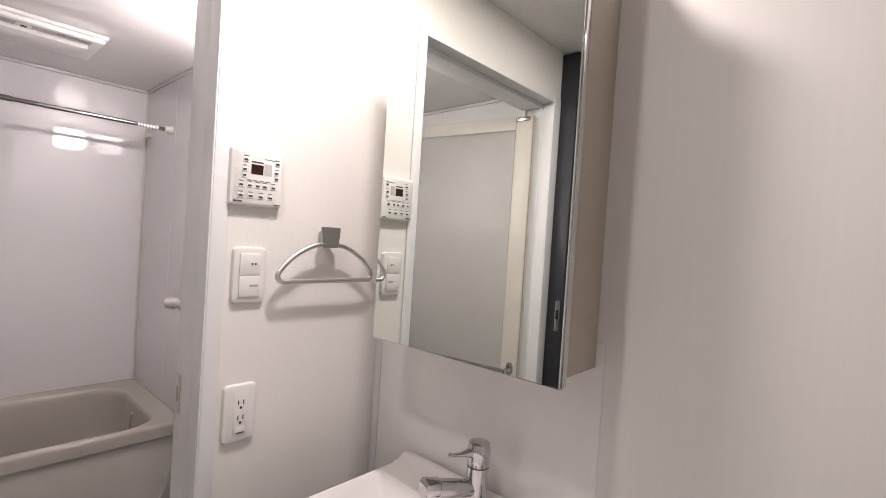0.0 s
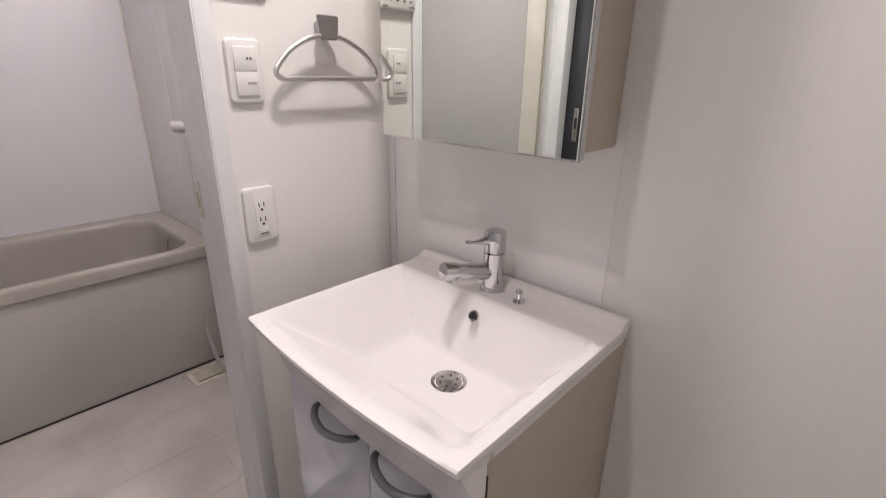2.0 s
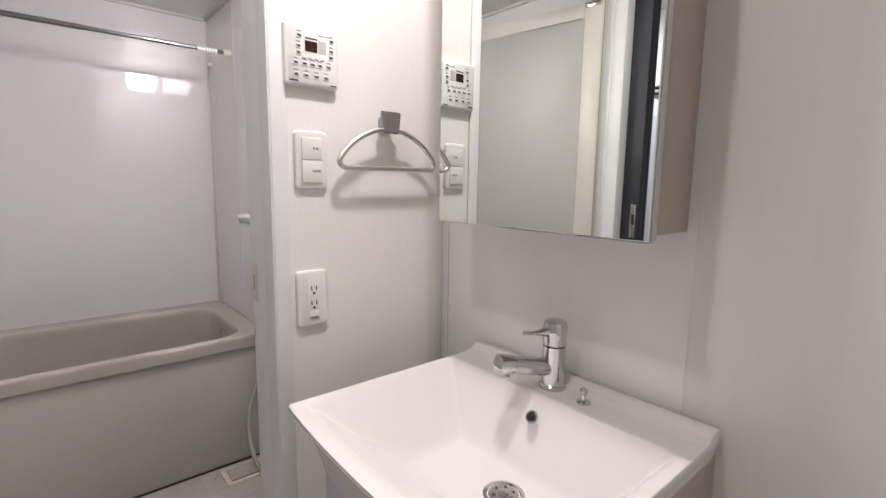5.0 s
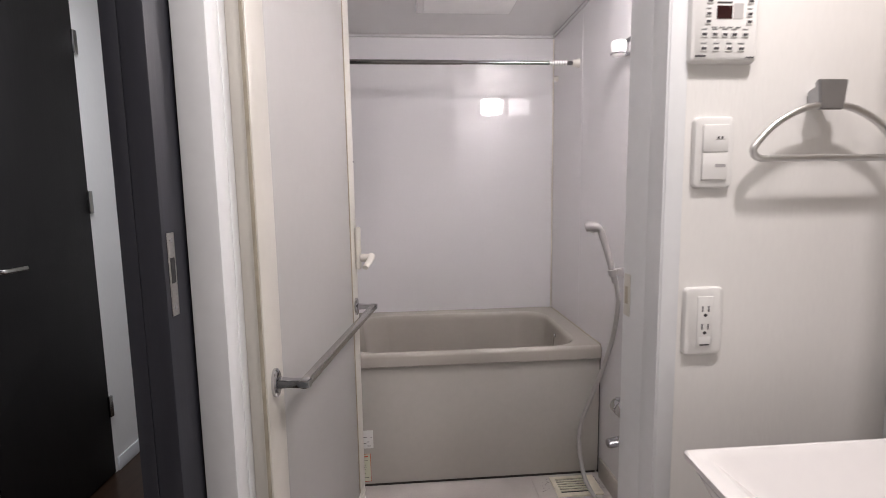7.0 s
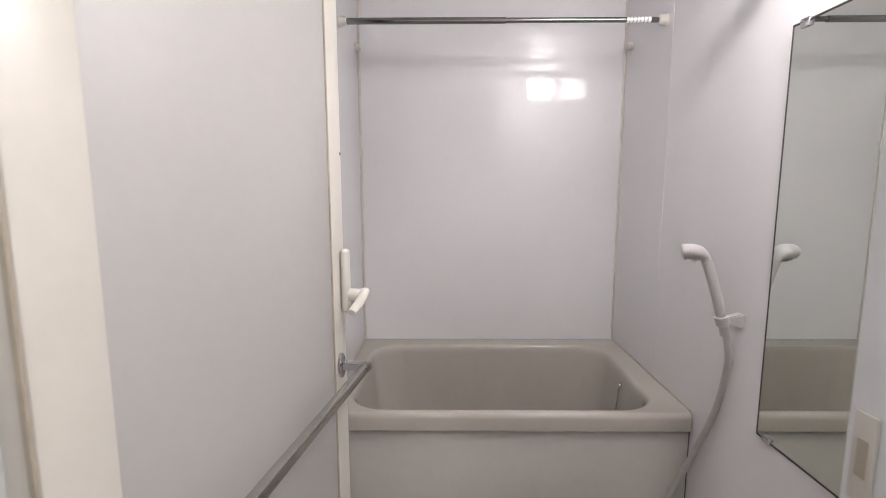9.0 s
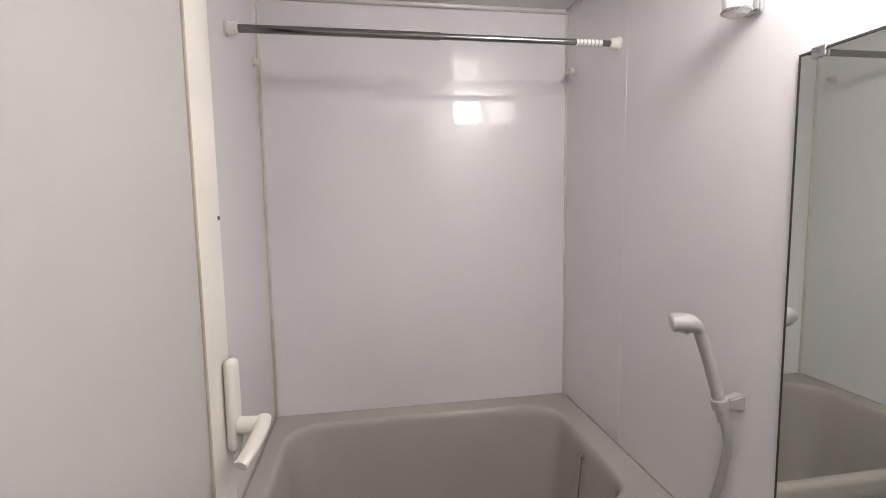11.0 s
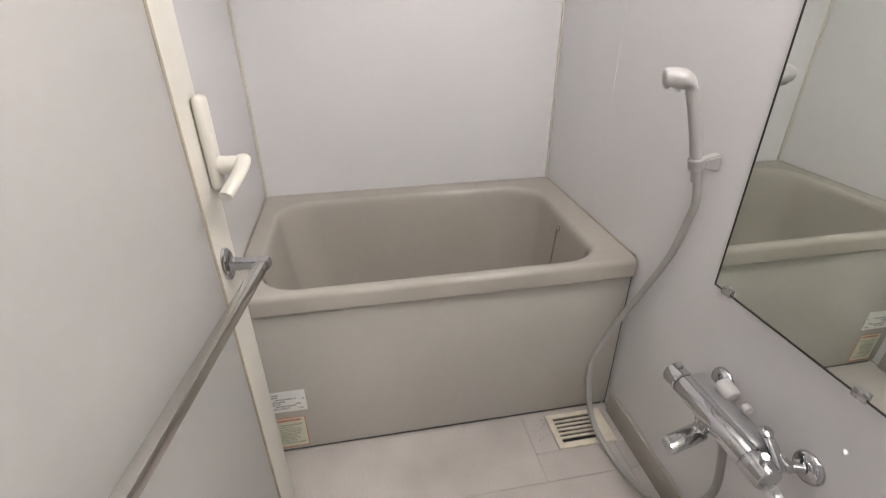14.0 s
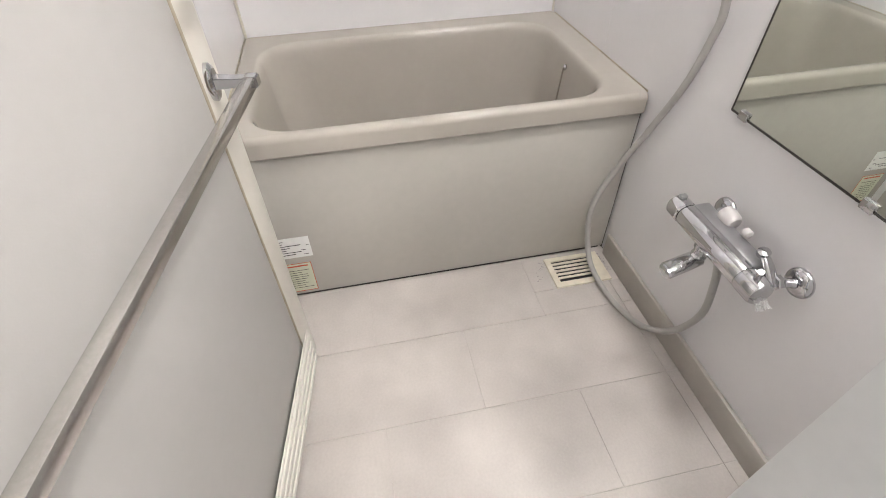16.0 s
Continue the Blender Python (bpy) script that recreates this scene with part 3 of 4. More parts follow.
hose = smooth_line([(0.853, 1.034, 0.850), (0.856, 1.042, 0.800), (0.842, 1.050, 0.755), (0.812, 1.050, 0.640), (0.752, 1.042, 0.495), (0.700, 1.014, 0.342), (0.696, 0.975, 0.226),
                    (0.717, 0.965, 0.134), (0.770, 0.971, 0.040), (0.885, 0.985, 0.012), (1.000, 1.015, 0.018), (1.088, 1.033, 0.095), (1.148, 1.026, 0.235), (1.146, 1.018, 0.345), (1.134, 1.004, 0.425)], 10)
part("hose", tube(hose, 0.0085, 12), HOSE, sh)

# ---- thermostatic mixer ----
MZ, MY = 0.452, 0.985
mx = thing("bath_mixer", (1.10, BW, MZ), "chrome thermostatic bath mixer on the wall", "mixer tap")
part("body", lathe([(0.0235, 0), (0.025, 0.004), (0.025, 0.184), (0.0235, 0.188)], (1.031, MY, MZ), (1, 0, 0), 28), CHROME, mx)
bm = box(1.026, 1.216, MY + 0.008, MY + 0.048, MZ - 0.012, MZ + 0.024, 0.006, 3)
part("cover", bm, GREY_METAL, mx, "satin grey top cover")
knob = part("temperature_knob", lathe([(0.010, -0.040), (0.0225, -0.039), (0.0255, -0.034), (0.0258, -0.004), (0.0235, -0.002), (0.0235, 0.0)], (1.029, MY, MZ), (1, 0, 0), 28), CHROME, mx)
part("knob_button", box(0.996, 1.008, MY - 0.008, MY + 0.008, MZ + 0.024, MZ + 0.031, 0.002), GREY_METAL, knob)
knob = part("flow_knob", lathe([(0.0235, 0.0), (0.0235, 0.002), (0.0260, 0.004), (0.0260, 0.040), (0.0235, 0.045), (0.012, 0.047)], (1.220, MY, MZ), (1, 0, 0), 28), CHROME, mx)
part("flow_lever", tube([(1.245, MY - 0.005, MZ + 0.020), (1.251, MY - 0.014, MZ + 0.050)], 0.006, 12), CHROME, knob)
for x, xi in ((1.045, 1.061), (1.259, 1.247)):
    part("wall_flange", lathe([(0.030, 0.0005), (0.030, 0.004), (0.026, 0.010), (0.016, 0.014)], (x, BW, MZ + 0.007), (0, -1, 0), 26), CHROME, mx)
    part("union", tube([(x, BW - 0.012, MZ + 0.007), (xi, BW - 0.034, MZ + 0.004)], 0.0095, 16), CHROME, mx)
    part("union_nut", lathe([(0.012, 0), (0.0145, 0.002), (0.0145, 0.012), (0.012, 0.014)], (xi, BW - 0.030, MZ + 0.004), (0, -1, 0), 6), CHROME, mx)
bm = tube(smooth_line([(1.251, BW - 0.046, MZ - 0.002), (1.233, BW - 0.046, MZ + 0.014), (1.214, BW - 0.047, MZ + 0.030), (1.199, BW - 0.047, MZ + 0.036)]), lambda t: 0.0135 - 0.004 * t, 14, flat=0.6)
part("crank_arm", bm, CHROME, mx)
part("crank_cap", lathe([(0.011, -0.004), (0.0125, 0.0), (0.0115, 0.007), (0.006, 0.010)], (1.201, BW - 0.047, MZ + 0.036), (0.1, -0.2, 1), 18), CHROME, mx)
part("stop_valve", lathe([(0.010, 0.0), (0.0165, 0.001), (0.0180, 0.012), (0.0175, 0.030), (0.014, 0.037), (0.006, 0.040)], (1.071, BW - 0.034, MZ + 0.031), (1, 0, -0.12), 22), VALVE_SHADE_GREY, mx, "white plastic valve cap")
part("stop_valve", lathe([(0.007, 0.0), (0.0095, 0.001), (0.0095, 0.013), (0.004, 0.017)], (1.135, BW - 0.036, MZ + 0.034), (1, 0, -0.12), 16), VALVE_SHADE_GREY, mx, "white plastic valve cap")
part("spout_neck", lathe([(0.015, -0.046), (0.017, -0.030), (0.014, -0.026), (0.014, -0.014), (0.017, -0.010), (0.017, 0.0)], (1.109, MY - 0.004, MZ - 0.014), (0, 0, 1), 20), CHROME, mx)
bm = loft([[p + (Vector((1.109, MY - 0.006, MZ - 0.056)) * (1 - s) + Vector((1.125, MY - 0.090, MZ - 0.062)) * s)
            for p in [Vector((0.021 * math.cos(a), 0, 0.0125 * math.sin(a))) * w for a in [2 * math.pi * k / 20 for k in range(20)]]]
           for s, w in ((-0.12, 0.5), (-0.10, 0.85), (-0.05, 1.0), (0.9, 1.0), (0.97, 0.85), (1.0, 0.5))], True, True)
part("spout", bm, CHROME, mx)

rng = random.Random(7)
bm = bmesh.new()
rows = [[bm.verts.new((1.262 + 0.005 * i + rng.uniform(-0.0015, 0.0015), MY - 0.012 + 0.007 * j + rng.uniform(-0.003, 0.003), MZ - 0.006 - 0.0045 * i + rng.uniform(-0.004, 0.004))) for j in range(5)] for i in range(5)]
for r0, r1 in zip(rows, rows[1:]):
    for j in range(4):
        bm.faces.new((r0[j], r0[j + 1], r1[j + 1], r1[j]))
bmesh.ops.solidify(bm, geom=list(bm.faces), thickness=0.0005)
part("clear_film", bm, CLEAR, mx, "crumpled clear protective film on the knob", angle=15)

# ---- floor drain and ceiling fan unit ----
dr = thing("floor_drain", (0.728, 0.942, 0), "cream slotted drain cover in the floor corner", "drain cover")
for y0, y1, x0, x1 in ((0.850, 1.032, 0.684, 0.700), (0.850, 1.032, 0.790, 0.810), (0.850, 0.869, 0.700, 0.790), (0.996, 1.032, 0.700, 0.790)):
    part("rim", box(x0, x1, y0, y1, -0.003, 0.0045, 0.0006, 1), DRAIN_CREAM, dr)
part("well", box(0.694, 0.802, 0.859, 1.024, -0.0019, -0.0008), BLACK, dr, "dark drain opening")
for k in range(5):
    x = 0.7085 + k * 0.0152
    part("bar", box(x, x + 0.0072, 0.869, 0.996, -0.0007, 0.004, 0.0006, 1), DRAIN_CREAM, dr)
# water left standing beside the drain
rng = random.Random(11)
bm = bmesh.new()
for k in range(46):
    y = rng.uniform(0.80, 0.85) if k % 2 else rng.uniform(1.034, 1.048)
    x = rng.uniform(0.687, 0.77)
    r = rng.uniform(0.0008, 0.0026)
    lathe([(r, 0.0), (r * 0.9, r * 0.25), (r * 0.5, r * 0.45), (r * 0.1, r * 0.5)], (x, y, 0.0002), (0, 0, 1), 8, bm=bm)
single("water_drops", bm, CLEAR, "clear water drops left on the floor by the drain", "water drops", "stuff", (0.72, 0.9, 0.0))

SENSOR_Y = 0.545
fan = thing("ceiling_dryer", (0.50, 0.557, BH), "white bathroom ventilation and drying unit on the ceiling", "ceiling fan unit")
part("cover", box(0.325, 0.660, 0.352, 0.762, BH - 0.014, BH - 0.0005, 0.006, 3), WHITE_PLASTIC, fan)
part("grille_bar", box(0.626, 0.654, 0.362, 0.752, BH - 0.030, BH - 0.0145, 0.006, 3), WHITE_PLASTIC, fan)
# Raised grey plate; its colour gives the intake recess its shade.
part("intake", box(0.550, 0.616, 0.387, 0.727, BH - 0.018, BH - 0.0145, 0.002), GREY_METAL, fan, "grey plate coloured for the shade in the intake slot")
part("intake_slot", box(0.576, 0.580, 0.627, 0.712, BH - 0.0188, BH - 0.0181), INK, fan)
part("intake_slot", box(0.576, 0.580, 0.402, 0.487, BH - 0.0188, BH - 0.0181), INK, fan)
part("sensor_bezel", box(0.568, 0.596, SENSOR_Y - 0.020, SENSOR_Y + 0.020, BH - 0.0245, BH - 0.0181, 0.002), WHITE_PLASTIC, fan)
part("sensor", lathe([(0.0095, 0.0), (0.0085, 0.002), (0.002, 0.0022)], (0.582, SENSOR_Y, BH - 0.0246), (0, 0, -1), 16), BLACK, fan, "dark round sensor")
part("outlet_flap", loft([[Vector((x, y, z)) for x, z in ((0.342, BH - 0.0145), (0.542, BH - 0.0145), (0.542, BH - 0.030), (0.536, BH - 0.033), (0.352, BH - 0.022))] for y in (0.382, 0.722)], True, True), WHITE_PLASTIC, fan)

# ---- vanity ----
VX0, VX1, VF, VT = 1.849, 2.382, 0.687, 0.794
van = thing("vanity_cabinet", ((VX0 + VX1) / 2, 0.95, 0), "white two-door vanity cabinet with beige side panels", "vanity cabinet")
part("side_panel", box(VX1 - 0.022, VX1 - 0.0055, 0.752, WY - 0.001, 0.0, 0.757, 0.001), VANITY_SIDE, van, "beige side panel")
part("side_panel", box(VX0 + 0.042, VX0 + 0.056, 0.780, WY - 0.001, 0.0, 0.672, 0.001), VANITY_SIDE, van, "beige side panel")
# No gap is cut here: a near-black strip draws its shade.
part("panel_gap", box(VX1 - 0.0064, VX1 - 0.0046, 0.7515, 0.7545, 0.0, 0.735), SEAL_AND_GAP_SHADE, van, "dark strip painted as the shaded gap beside the door")
part("plinth", box(VX0 + 0.0445, VX1 - 0.0225, 0.7625, 0.7775, 0.0, 0.172), VANITY_WHITE, van)
part("bottom_board", box(VX0 + 0.057, VX1 - 0.031, 0.756, WY - 0.013, 0.176, 0.190), VANITY_WHITE, van)
MIDX = 2.142
for x0, x1 in ((VX0 + 0.040, MIDX - 0.0015), (MIDX + 0.0015, VX1 - 0.006)):
    d = part("door", box(x0, x1, 0.733, 0.751, 0.176, 0.672, 0.002), VANITY_WHITE, van, "glossy white cabinet door")
    if x1 > MIDX + 0.1:
        part("edge_band", box(x1 - 0.0004, x1 + 0.0012, 0.735, 0.7505, 0.177, 0.671), CREAM, d, "cream edge band")
    xc = 2.058 if x0 < MIDX - 0.1 else 2.231
    pts = smooth_line([(xc - 0.062, 0.732, 0.650), (xc - 0.057, 0.721, 0.649), (xc - 0.034, 0.706, 0.647), (xc, 0.699, 0.646), (xc + 0.034, 0.706, 0.647), (xc + 0.057, 0.721, 0.649), (xc + 0.062, 0.732, 0.650)])
    part("handle", tube(pts, lambda t: 0.0050 + 0.0024 * math.sin(math.pi * t) ** 0.5, 10, flat=0.85), HANDLE_GREY, d, "dark grey bow handle")

top = thing("washbasin", ((VX0 + VX1) / 2, 0.94, VT - 0.1), "glossy white one-piece washbasin top on the vanity", "washbasin")


def soft_min(a, b, k=0.16):
    h = max(k - abs(a - b), 0) / k
    return min(a, b) - h * h * k * 0.25


def basin_z(x, y, front_y):
    """Bowl: sloped sides and front, a steep back; a flat bottom that falls a little to the waste."""
    side = min((x - (VX0 + 0.006)) / 0.098, ((VX1 - 0.020) - x) / 0.098)
    front = max(0.0, (y - (front_y + 0.004)) / 0.165)
    front = soft_min(front * front / 0.4 if front < 0.2 else front - 0.10, 1.0, 0.12)
    back = (1.068 - y) / 0.055
    d = soft_min(soft_min(side, back, 0.05), front, 0.16)
    d = soft_min(d, 1.0, 0.045)
    d = d if d > 0.05 else max(0.0, d + 0.05) ** 2 / 0.20
    return VT - 0.130 * d - 0.006 * ease(d) * (1 - min(1.0, math.hypot(x - 2.133, y - 0.943) / 0.25))


N = 130
bm = bmesh.new()
grid = []
for i in range(N + 1):
    row = []
    for j in range(N + 1):
        x = VX0 + (VX1 - VX0) * i / N
        front = VF - 0.014 * (1 - (2 * i / N - 1) ** 2)
        y = front + (WY - 0.014 - front) * j / N
        row.append(bm.verts.new((x, y, basin_z(x, y, front))))
    grid.append(row)
for _ in range(3):
    level = [[v.co.z for v in row] for row in grid]
    for i in range(2, N - 1):
        for j in range(2, N - 1):
            grid[i][j].co.z = 0.5 * level[i][j] + 0.125 * (level[i - 1][j] + level[i + 1][j] + level[i][j - 1] + level[i][j + 1])
for i in range(N):
    for j in range(N):
        bm.faces.new((grid[i][j], grid[i + 1][j], grid[i + 1][j + 1], grid[i][j + 1]))
# outer skirt: straight at the sides, swept back under the front
ring = [grid[i][0] for i in range(N + 1)] + [grid[N][j] for j in range(1, N + 1)] + [grid[i][N] for i in range(N - 1, -1, -1)] + [grid[0][j] for j in range(N - 1, 0, -1)]


def below(v, dz, inset):
    x, y = v.co.x, v.co.y
    cx = min(max(x, VX0 + inset * 1.8), VX1 - min(inset, 0.006))
    cy = min(y + inset * 2.05 * (y < 0.75), WY - 0.014)
    return bm.verts.new((cx, cy, VT - dz))


prev = ring
for dz, inset in ((0.003, -0.0015), (0.012, -0.001), (0.020, 0.003), (0.040, 0.009), (0.080, 0.018), (0.128, 0.024)):
    nxt = [below(v, dz, inset) for v in ring]
    for k in range(len(ring)):
        m = (k + 1) % len(ring)
        bm.faces.new((prev[m], prev[k], nxt[k], nxt[m]))
    prev = nxt
part("bowl", bm, PORCELAIN, top, angle=28)
COVE = ((-0.066, -0.004), (-0.066, 0.0006), (-0.056, 0.0012), (-0.046, 0.0034), (-0.039, 0.0075), (-0.0345, 0.0115), (-0.0300, 0.0140), (-0.0260, 0.0148), (-0.0145, 0.0148), (-0.0145, -0.004))
part("upstand", loft([[Vector((x, WY + dy * k, VT + dz * k)) for dy, dz in COVE] for x, k in ((VX0 - 0.004, 0.92), (VX0 - 0.002, 1.0), (VX1 - 0.0025, 1.0), (VX1 - 0.0005, 0.92))], True, True), PORCELAIN, top, "low coved rear upstand")
part("overflow", lathe([(0.0125, -0.002), (0.0125, 0.002), (0.009, 0.003), (0.008, -0.002)], (2.112, 1.038, 0.762), (0, -0.8, 0.6), 24), CHROME, top, "chrome overflow ring")
part("overflow_hole", lathe([(0.0085, 0.0), (0.0085, 0.0022)], (2.112, 1.038, 0.762), (0, -0.8, 0.6), 24), BLACK, top)
DX, DY, DZ = 2.133, 0.943, VT - 0.1355
drain = part("waste", lathe([(0.037, 0.0), (0.036, 0.003), (0.030, 0.004), (0.028, 0.001)], (DX, DY, DZ), (0, 0, 1), 32), CHROME, top, "chrome waste ring with strainer")
part("strainer", lathe([(0.027, 0.0005), (0.026, 0.0032), (0.010, 0.0045), (0.002, 0.0045)], (DX, DY, DZ), (0, 0, 1), 28), STEEL, drain)
for k in range(6):
    a = 2 * math.pi * k / 6
    c = Vector((DX + 0.0175 * math.cos(a), DY + 0.0175 * math.sin(a), DZ + 0.0040))
    part("strainer_hole", lathe([(0.0028, 0), (0.0028, 0.0006)], c, (0, 0, 1), 10), INK, drain)
part("strainer_boss", lathe([(0.009, 0.004), (0.0085, 0.0075), (0.003, 0.0085)], (DX, DY, DZ), (0, 0, 1), 18), CHROME, drain)
knob = part("pop_up_knob", lathe([(0.013, 0), (0.013, 0.003), (0.005, 0.006), (0.004, 0.016), (0.0072, 0.019), (0.0078, 0.024), (0.004, 0.028)], (2.177, 1.104, VT), (0, 0, 1), 22), CHROME, top)

fx, fy = 2.098, 1.118
tap = thing("basin_tap", (fx, fy, VT), "chrome single-lever mixer tap on the washbasin", "mixer tap")
part("body", lathe([(0.027, 0), (0.027, 0.006), (0.0235, 0.010), (0.0225, 0.085)], (fx, fy, VT), (0, 0, 1), 30), CHROME, tap)
part("cartridge_cap", lathe([(0.0222, 0.087), (0.0235, 0.089), (0.0235, 0.122), (0.021, 0.133), (0.012, 0.137)], (fx, fy, VT), (0, 0, 1), 30), CHROME, tap)
aim = Vector((-0.045, -0.112, 0.0)).normalized()
side = Vector((-aim.y, aim.x, 0))
stem = Vector((fx, fy, 0))
bm = loft([[stem + aim * r + side * (w * math.cos(a)) + Vector((0, 0, VT + z + h * math.sin(a))) for a in [2 * math.pi * k / 14 for k in range(14)]]
           for r, w, h, z in ((0.004, 0.016, 0.013, 0.116), (0.018, 0.0135, 0.0115, 0.115), (0.030, 0.009, 0.0065, 0.1135), (0.045, 0.0065, 0.0040, 0.1135), (0.060, 0.0055, 0.0035, 0.1150), (0.066, 0.0060, 0.0045, 0.1155), (0.069, 0.0040, 0.0030, 0.1155))], True, True)
part("lever", bm, CHROME, tap)
root, tip = stem + Vector((0, 0, VT + 0.040)), stem + aim * 0.121 + Vector((0, 0, VT + 0.060))
way = (tip - root).normalized()
spout = part("spout", tube([root, tip - way * 0.031], 0.0175, 24), CHROME, tap)
part("spout_head", lathe([(0.0178, -0.032), (0.0195, -0.030), (0.0195, -0.003), (0.0185, -0.0005), (0.0150, 0.0), (0.002, 0.0)], tip, way, 30), CHROME, spout)
part("aerator", lathe([(0.0085, -0.002), (0.0085, 0.004), (0.006, 0.0045)], tip - way * 0.016 + Vector((0, 0, -0.0190)), (0, 0, -1), 18), GREY_METAL, spout)

# ---- mirror cabinet and splash panel ----
CX0, CX1, CF, CZ0, CZ1 = 1.868, 2.318, 1.013, 1.112, 1.875
cab = thing("mirror_cabinet", (2.1, WY, CZ0), "wall-hung mirror cabinet over the washbasin with beige sides", "mirror cabinet")
part("body", box(CX0 + 0.010, CX1 - 0.016, CF + 0.024, WY - 0.0005, CZ0 + 0.004, CZ1, 0.002), VANITY_SIDE, cab, "beige cabinet body")
part("door_board", box(CX0 + 0.002, CX1 - 0.003, CF + 0.006, CF + 0.020, CZ0 + 0.003, CZ1, 0.001), VANITY_SIDE, cab)
part("mirror_door", box(CX0, CX1, CF, CF + 0.0055, CZ0, CZ1, 0.0008, 1), MIRROR, cab, "full-height mirror door")
part("edge_strip", box(CX1 - 0.0028, CX1 + 0.002, CF + 0.0058, CF + 0.020, CZ0, CZ1, 0.0008), CHROME, cab, "chrome edge strip")
part("edge_strip", box(CX0, CX1, CF + 0.0058, CF + 0.016, CZ0 - 0.003, CZ0 + 0.0028, 0.0008), CHROME, cab, "chrome edge strip")

sp = thing("splash_panel", (2.04, WY, VT), "glossy white splash panel between washbasin and mirror cabinet", "wall panel")
part("panel", box(1.712, 2.318, WY - 0.0015, WY - 0.0003, VT - 0.03, CZ0 + 0.05), SPLASH, sp)
part("corner_strip", box(WX + 0.001, 1.711, WY - 0.004, WY - 0.0005, 0.058, CZ0 + 0.05, 0.001), WHITE_FRAME, sp, "white corner strip")

# ---- switch wall ----


def cover_plate(base, y0, y1, z0, z1, mat=WHITE_PLASTIC, depth=0.010, r=0.010):
    """A shallow plate with rounded corners and edge, standing on the switch wall."""
    loops = []
    for dx, s in ((0.0005, 0.0), (depth * 0.5, 0.0), (depth * 0.85, 0.002), (depth, 0.006)):
        loops.append([Vector((WX + dx, p.x, p.y)) for p in rounded(y0 + s, y1 - s, z0 + s, z1 - s, 0, r - s * 0.5)])
    return loft(loops, True, True)


sw = thing("light_switch", (WX, 0.811, 1.175), "white double rocker switch plate on the wall", "light switch")
part("plate", cover_plate(WX, 0.776, 0.847, 1.172, 1.291), WHITE_PLASTIC, sw)
for z in (1.186, 1.232):
    r = part("rocker", box(WX + 0.0085, WX + 0.0135, 0.789, 0.834, z, z + 0.045, 0.0015), WHITE_PLASTIC, sw)
    part("marking", box(WX + 0.0136, WX + 0.0140, 0.811, 0.829, z + 0.021, z + 0.026), SHOWER_GREY if z < 1.2 else WHITE_PLASTIC, r)
    if z > 1.2:
        for y in (0.8145, 0.8215):
            part("pilot_dot", box(WX + 0.0140, WX + 0.0144, y - 0.0018, y + 0.0018, z + 0.0215, z + 0.0255), INK, r)
ou = thing("wall_outlet", (WX, 0.807, 0.877), "white double power outlet with earth terminal", "power outlet")
part("plate", cover_plate(WX, 0.772, 0.843, 0.877, 1.000), WHITE_PLASTIC, ou)
ins = part("insert", box(WX + 0.008, WX + 0.0115, 0.794, 0.822, 0.893, 0.984, 0.001), WHITE_PLASTIC, ou)
for z in (0.962, 0.930):
    for y in (0.801, 0.812):
        part("slot", box(WX + 0.0116, WX + 0.0119, y - 0.0012 + 0.002, y + 0.0012 + 0.002, z - 0.005, z + 0.005), INK, ins)
    part("earth_hole", lathe([(0.003, 0), (0.003, 0.0004)], (WX + 0.0115, 0.8085, z - 0.011), (1, 0, 0), 12), INK, ins)
flap = part("earth_flap", box(WX + 0.0116, WX + 0.0126, 0.798, 0.819, 0.896, 0.912, 0.0003), WHITE_PLASTIC, ins)
part("finger_slot", box(WX + 0.0126, WX + 0.0129, 0.800, 0.817, 0.8965, 0.8990), INK, flap)

rc = thing("bath_controller", (WX, 0.815, 1.38), "white bathroom dryer control panel with display and buttons", "control panel")
part("housing", cover_plate(WX, 0.757, 0.873, 1.377, 1.494, depth=0.017, r=0.005), WHITE_PLASTIC, rc)
FX = WX + 0.0171
part("display", box(FX, FX + 0.0006, 0.799, 0.825, 1.444, 1.464), SCREEN, rc, "small dark display")
rows_ = [(1.472, (0.787, 0.856), 0.011), (1.452, (0.785, 0.855), 0.010), (1.440, (0.785, 0.855), 0.010),
         (1.420, (0.779, 0.797, 0.814, 0.830, 0.849), 0.011), (1.398, (0.779, 0.800, 0.822, 0.843), 0.012)]
for z, ys, w in rows_:
    for y in ys:
        btn = part("button", box(FX, FX + 0.0014, y - w / 2, y + w / 2, z - 0.005, z + 0.004, 0.0006, 1), WHITE_PLASTIC, rc)
        part("print_bar", box(FX + 0.0015, FX + 0.0017, y - w * 0.36, y + w * 0.36, z - 0.0028, z + 0.0012), INK, btn)
        part("print_bar", box(FX, FX + 0.0003, y - w * 0.42, y + w * 0.42, z + 0.0065, z + 0.0085), GREY_METAL, rc)
part("label_field", box(FX, FX + 0.0003, 0.8275, 0.8440, 1.444, 1.468), VALVE_SHADE_GREY, rc, "pale grey printed field")
for k in range(4):
    part("print_bar", box(FX, FX + 0.0003, 0.791 + 0.0135 * k, 0.800 + 0.0135 * k, 1.4295, 1.4315), GREY_METAL, rc)
part("print_bar", box(FX, FX + 0.0003, 0.799, 0.825, 1.4675, 1.4705), INK, rc)
part("print_bar", box(FX, FX + 0.0003, 0.8275, 0.8560, 1.4770, 1.4785), GREY_METAL, rc)
part("print_bar", box(FX, FX + 0.0003, 0.765, 0.783, 1.384, 1.387), INK, rc)
part("print_bar", box(FX, FX + 0.0003, 0.852, 0.866, 1.383, 1.385), INK, rc)

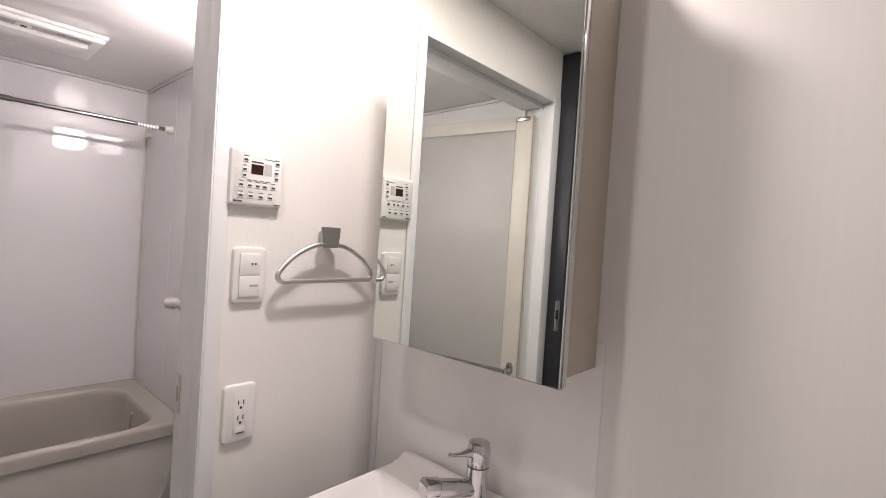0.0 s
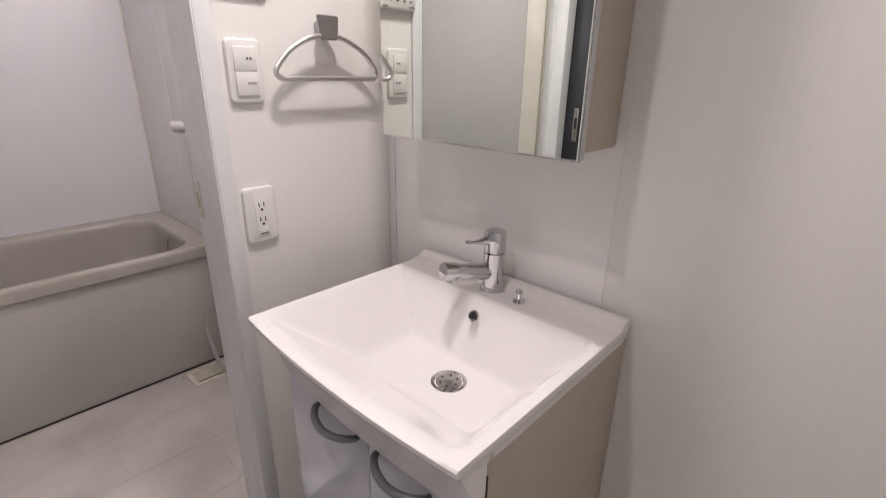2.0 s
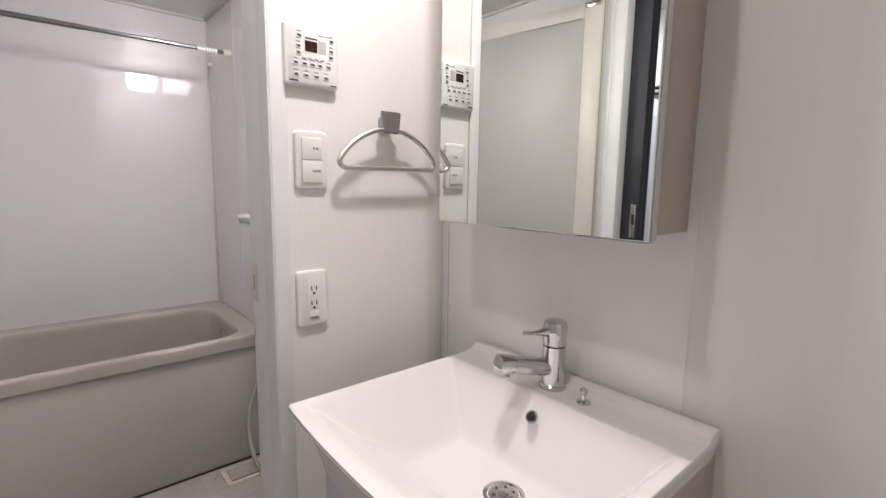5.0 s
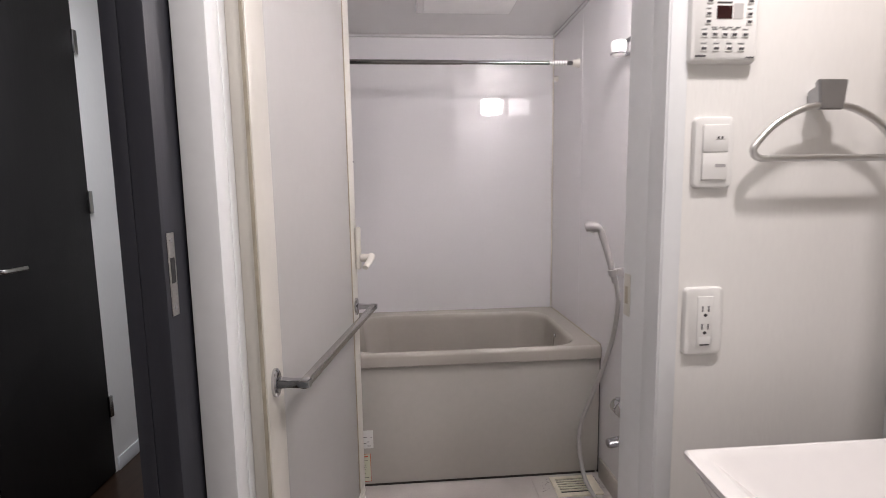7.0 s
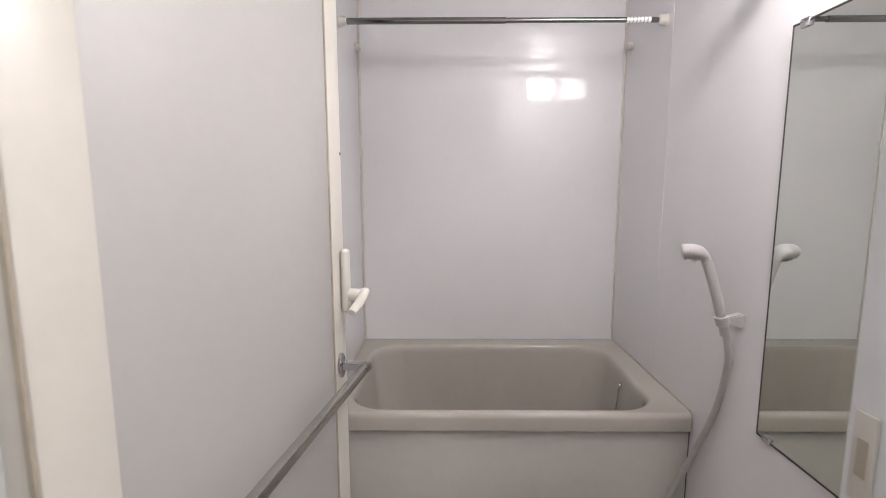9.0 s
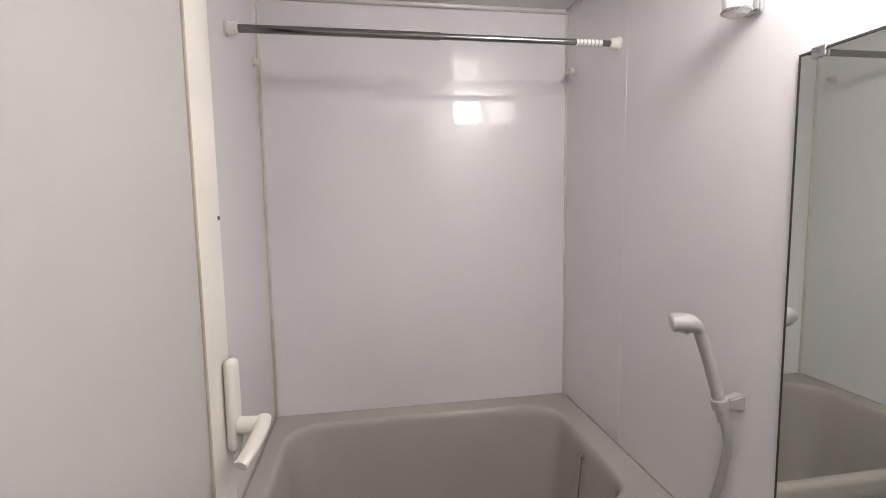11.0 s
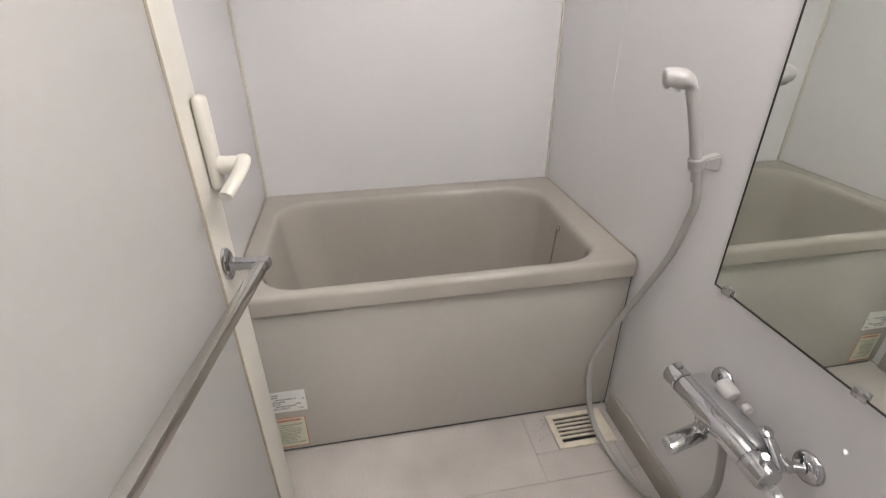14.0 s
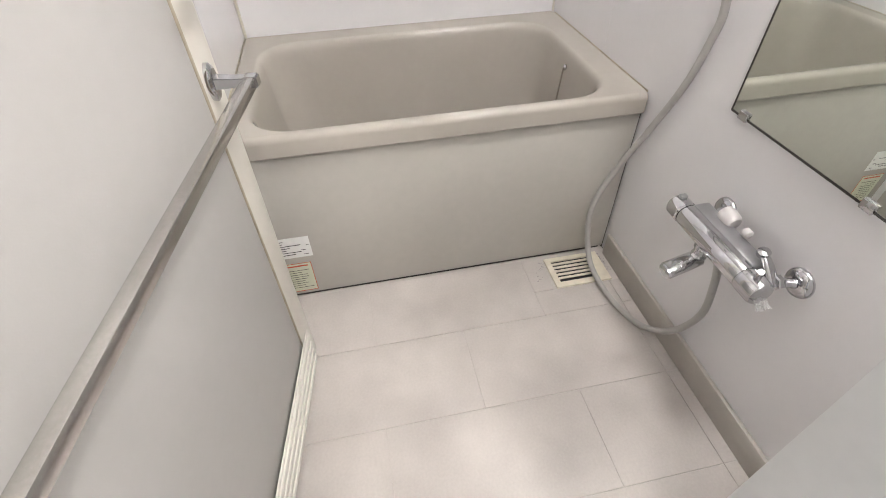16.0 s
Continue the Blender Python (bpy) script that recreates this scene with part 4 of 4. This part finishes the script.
tr = thing("towel_ring", (WX, 0.99, 1.30), "satin metal towel ring with a grey wall plate", "towel ring")
bm = loft([[Vector((x, 0.990 + y * s, 1.322 + z * s)) for y, z in ((-0.021, -0.025), (0.021, -0.025), (0.026, 0.023), (-0.026, 0.023))]
           for x, s in ((WX + 0.0005, 0.45), (WX + 0.026, 0.7), (WX + 0.031, 1.0), (WX + 0.040, 1.0))], True, True)
bmesh.ops.bevel(bm, geom=list(bm.edges), offset=0.002, segments=2, affect="EDGES")
part("wall_plate", bm, GREY_METAL, tr)
rx = WX + 0.034
pts = smooth_line([(rx, 0.990, 1.306), (rx, 0.945, 1.299), (rx, 0.900, 1.276), (rx, 0.870, 1.247), (rx, 0.862, 1.231), (rx, 0.872, 1.220), (rx, 0.900, 1.219), (rx, 0.990, 1.219),
                   (rx, 1.080, 1.219), (rx, 1.108, 1.220), (rx, 1.118, 1.231), (rx, 1.110, 1.247), (rx, 1.080, 1.276), (rx, 1.035, 1.299), (rx, 0.991, 1.306)], 6)[:-1]
part("ring", tube(pts, 0.0058, 12, closed=True), SATIN, tr)

# ---- sliding door, hall door, kitchen hood ----
sd = thing("door_2", (1.71, -0.08, 0), "dark charcoal sliding door pushed back into its pocket", "door", kind=ST)
part("leaf", box(1.20, 1.757, -0.098, -0.0625, 0.004, WH - 0.006, 0.002), DARK_DOOR, sd)
pl = part("pull", box(1.726, 1.747, -0.0625, -0.0605, 0.992, 1.118, 0.0008), STEEL, sd, "satin steel recessed pull")
part("pull_recess", box(1.7305, 1.7425, -0.0608, -0.0601, 1.042, 1.080), BLACK, pl)
for z in (1.004, 1.106):
    part("screw", lathe([(0.004, 0), (0.003, 0.001)], (1.7365, -0.0605, z), (0, 1, 0), 12), CHROME, pl)
single("trim_sliding_post", box(1.66, 1.757, -0.122, -0.0985, 0, WH - 0.003, 0.002), DARK_DOOR, "dark charcoal jamb post of the sliding door", "trim", ST)
single("trim_sliding_far_post", box(2.575, 2.598, -0.122, -0.048, 0, WH - 0.003, 0.002), DARK_DOOR, "dark charcoal jamb post of the sliding door", "trim", ST)

hd = thing("door_3", (0.81, -1.0, 0), "closed black hall door with steel hinges and lever", "door", kind=ST)
part("leaf", box(0.458, 1.000, -1.020, -0.983, 0.006, 1.996, 0.002), BLACK_DOOR, hd)
for z in (0.30, 1.16, 1.78):
    part("hinge", box(0.448, 0.470, -0.983, -0.972, z - 0.045, z + 0.045, 0.003), STEEL, hd)
lv = part("handle_rose", lathe([(0.024, 0), (0.022, 0.007), (0.01, 0.01)], (0.955, -0.983, 0.955), (0, 1, 0), 22), STEEL, hd)
part("lever", tube(smooth_line([(0.955, -0.975, 0.955), (0.955, -0.940, 0.955), (0.935, -0.932, 0.955), (0.872, -0.932, 0.955)]), 0.009, 12), STEEL, lv)

hood = thing("range_hood", (1.875, -0.985, 1.58), "black slanted range hood on the hall kitchen wall", "range hood")
prof = [(-0.984, 1.58), (-0.42, 1.58), (-0.42, 1.615), (-0.60, 1.66), (-0.70, 1.76), (-0.72, 2.125), (-0.984, 2.125)]
bm = loft([[Vector((x, y, z)) for y, z in prof] for x in (1.575, 2.175)], True, True)
part("housing", bm, BLACK, hood)
part("edge_strip", box(1.573, 2.177, -0.422, -0.416, 1.588, 1.602, 0.001), STEEL, hood, "steel front strip")
single("kitchen_panel", box(1.20, 2.4, -0.9845, -0.9775, 0.065, 1.575), VANITY_WHITE, "glossy white kitchen wall panel under the hood", "wall panel", base=(1.8, -0.98, 0.06))

# ---- floor tiles of the bathroom, row by row in running bond ----
ROWS_X = (0.672, 0.903, 1.148, 1.393, 1.547)
tile_meshes = {}
for k, (xa, xb) in enumerate(zip(ROWS_X, ROWS_X[1:])):
    cuts = (0.012, 0.030, 0.525, 1.021, 1.056) if k % 2 == 1 else (0.012, 0.274, 0.775, 1.021, 1.056)
    for ya, yb in zip(cuts, cuts[1:]):
        if yb - ya < 0.03:
            continue
        spans = [(xa, xb, ya, yb)]
        if k == 0 and yb > 0.850:
            spans = [(0.811, xb, ya, yb)] + ([(xa, 0.811, ya, 0.849)] if ya < 0.84 else [])
        for x0, x1, y0, y1 in spans:
            b = box(x0 + 0.0007, x1 - 0.0007, y0 + 0.0007, y1 - 0.0007, -0.004, 0.0, 0.0005, 1)
            part("tile", b, BATH_FLOOR, floor_bath)
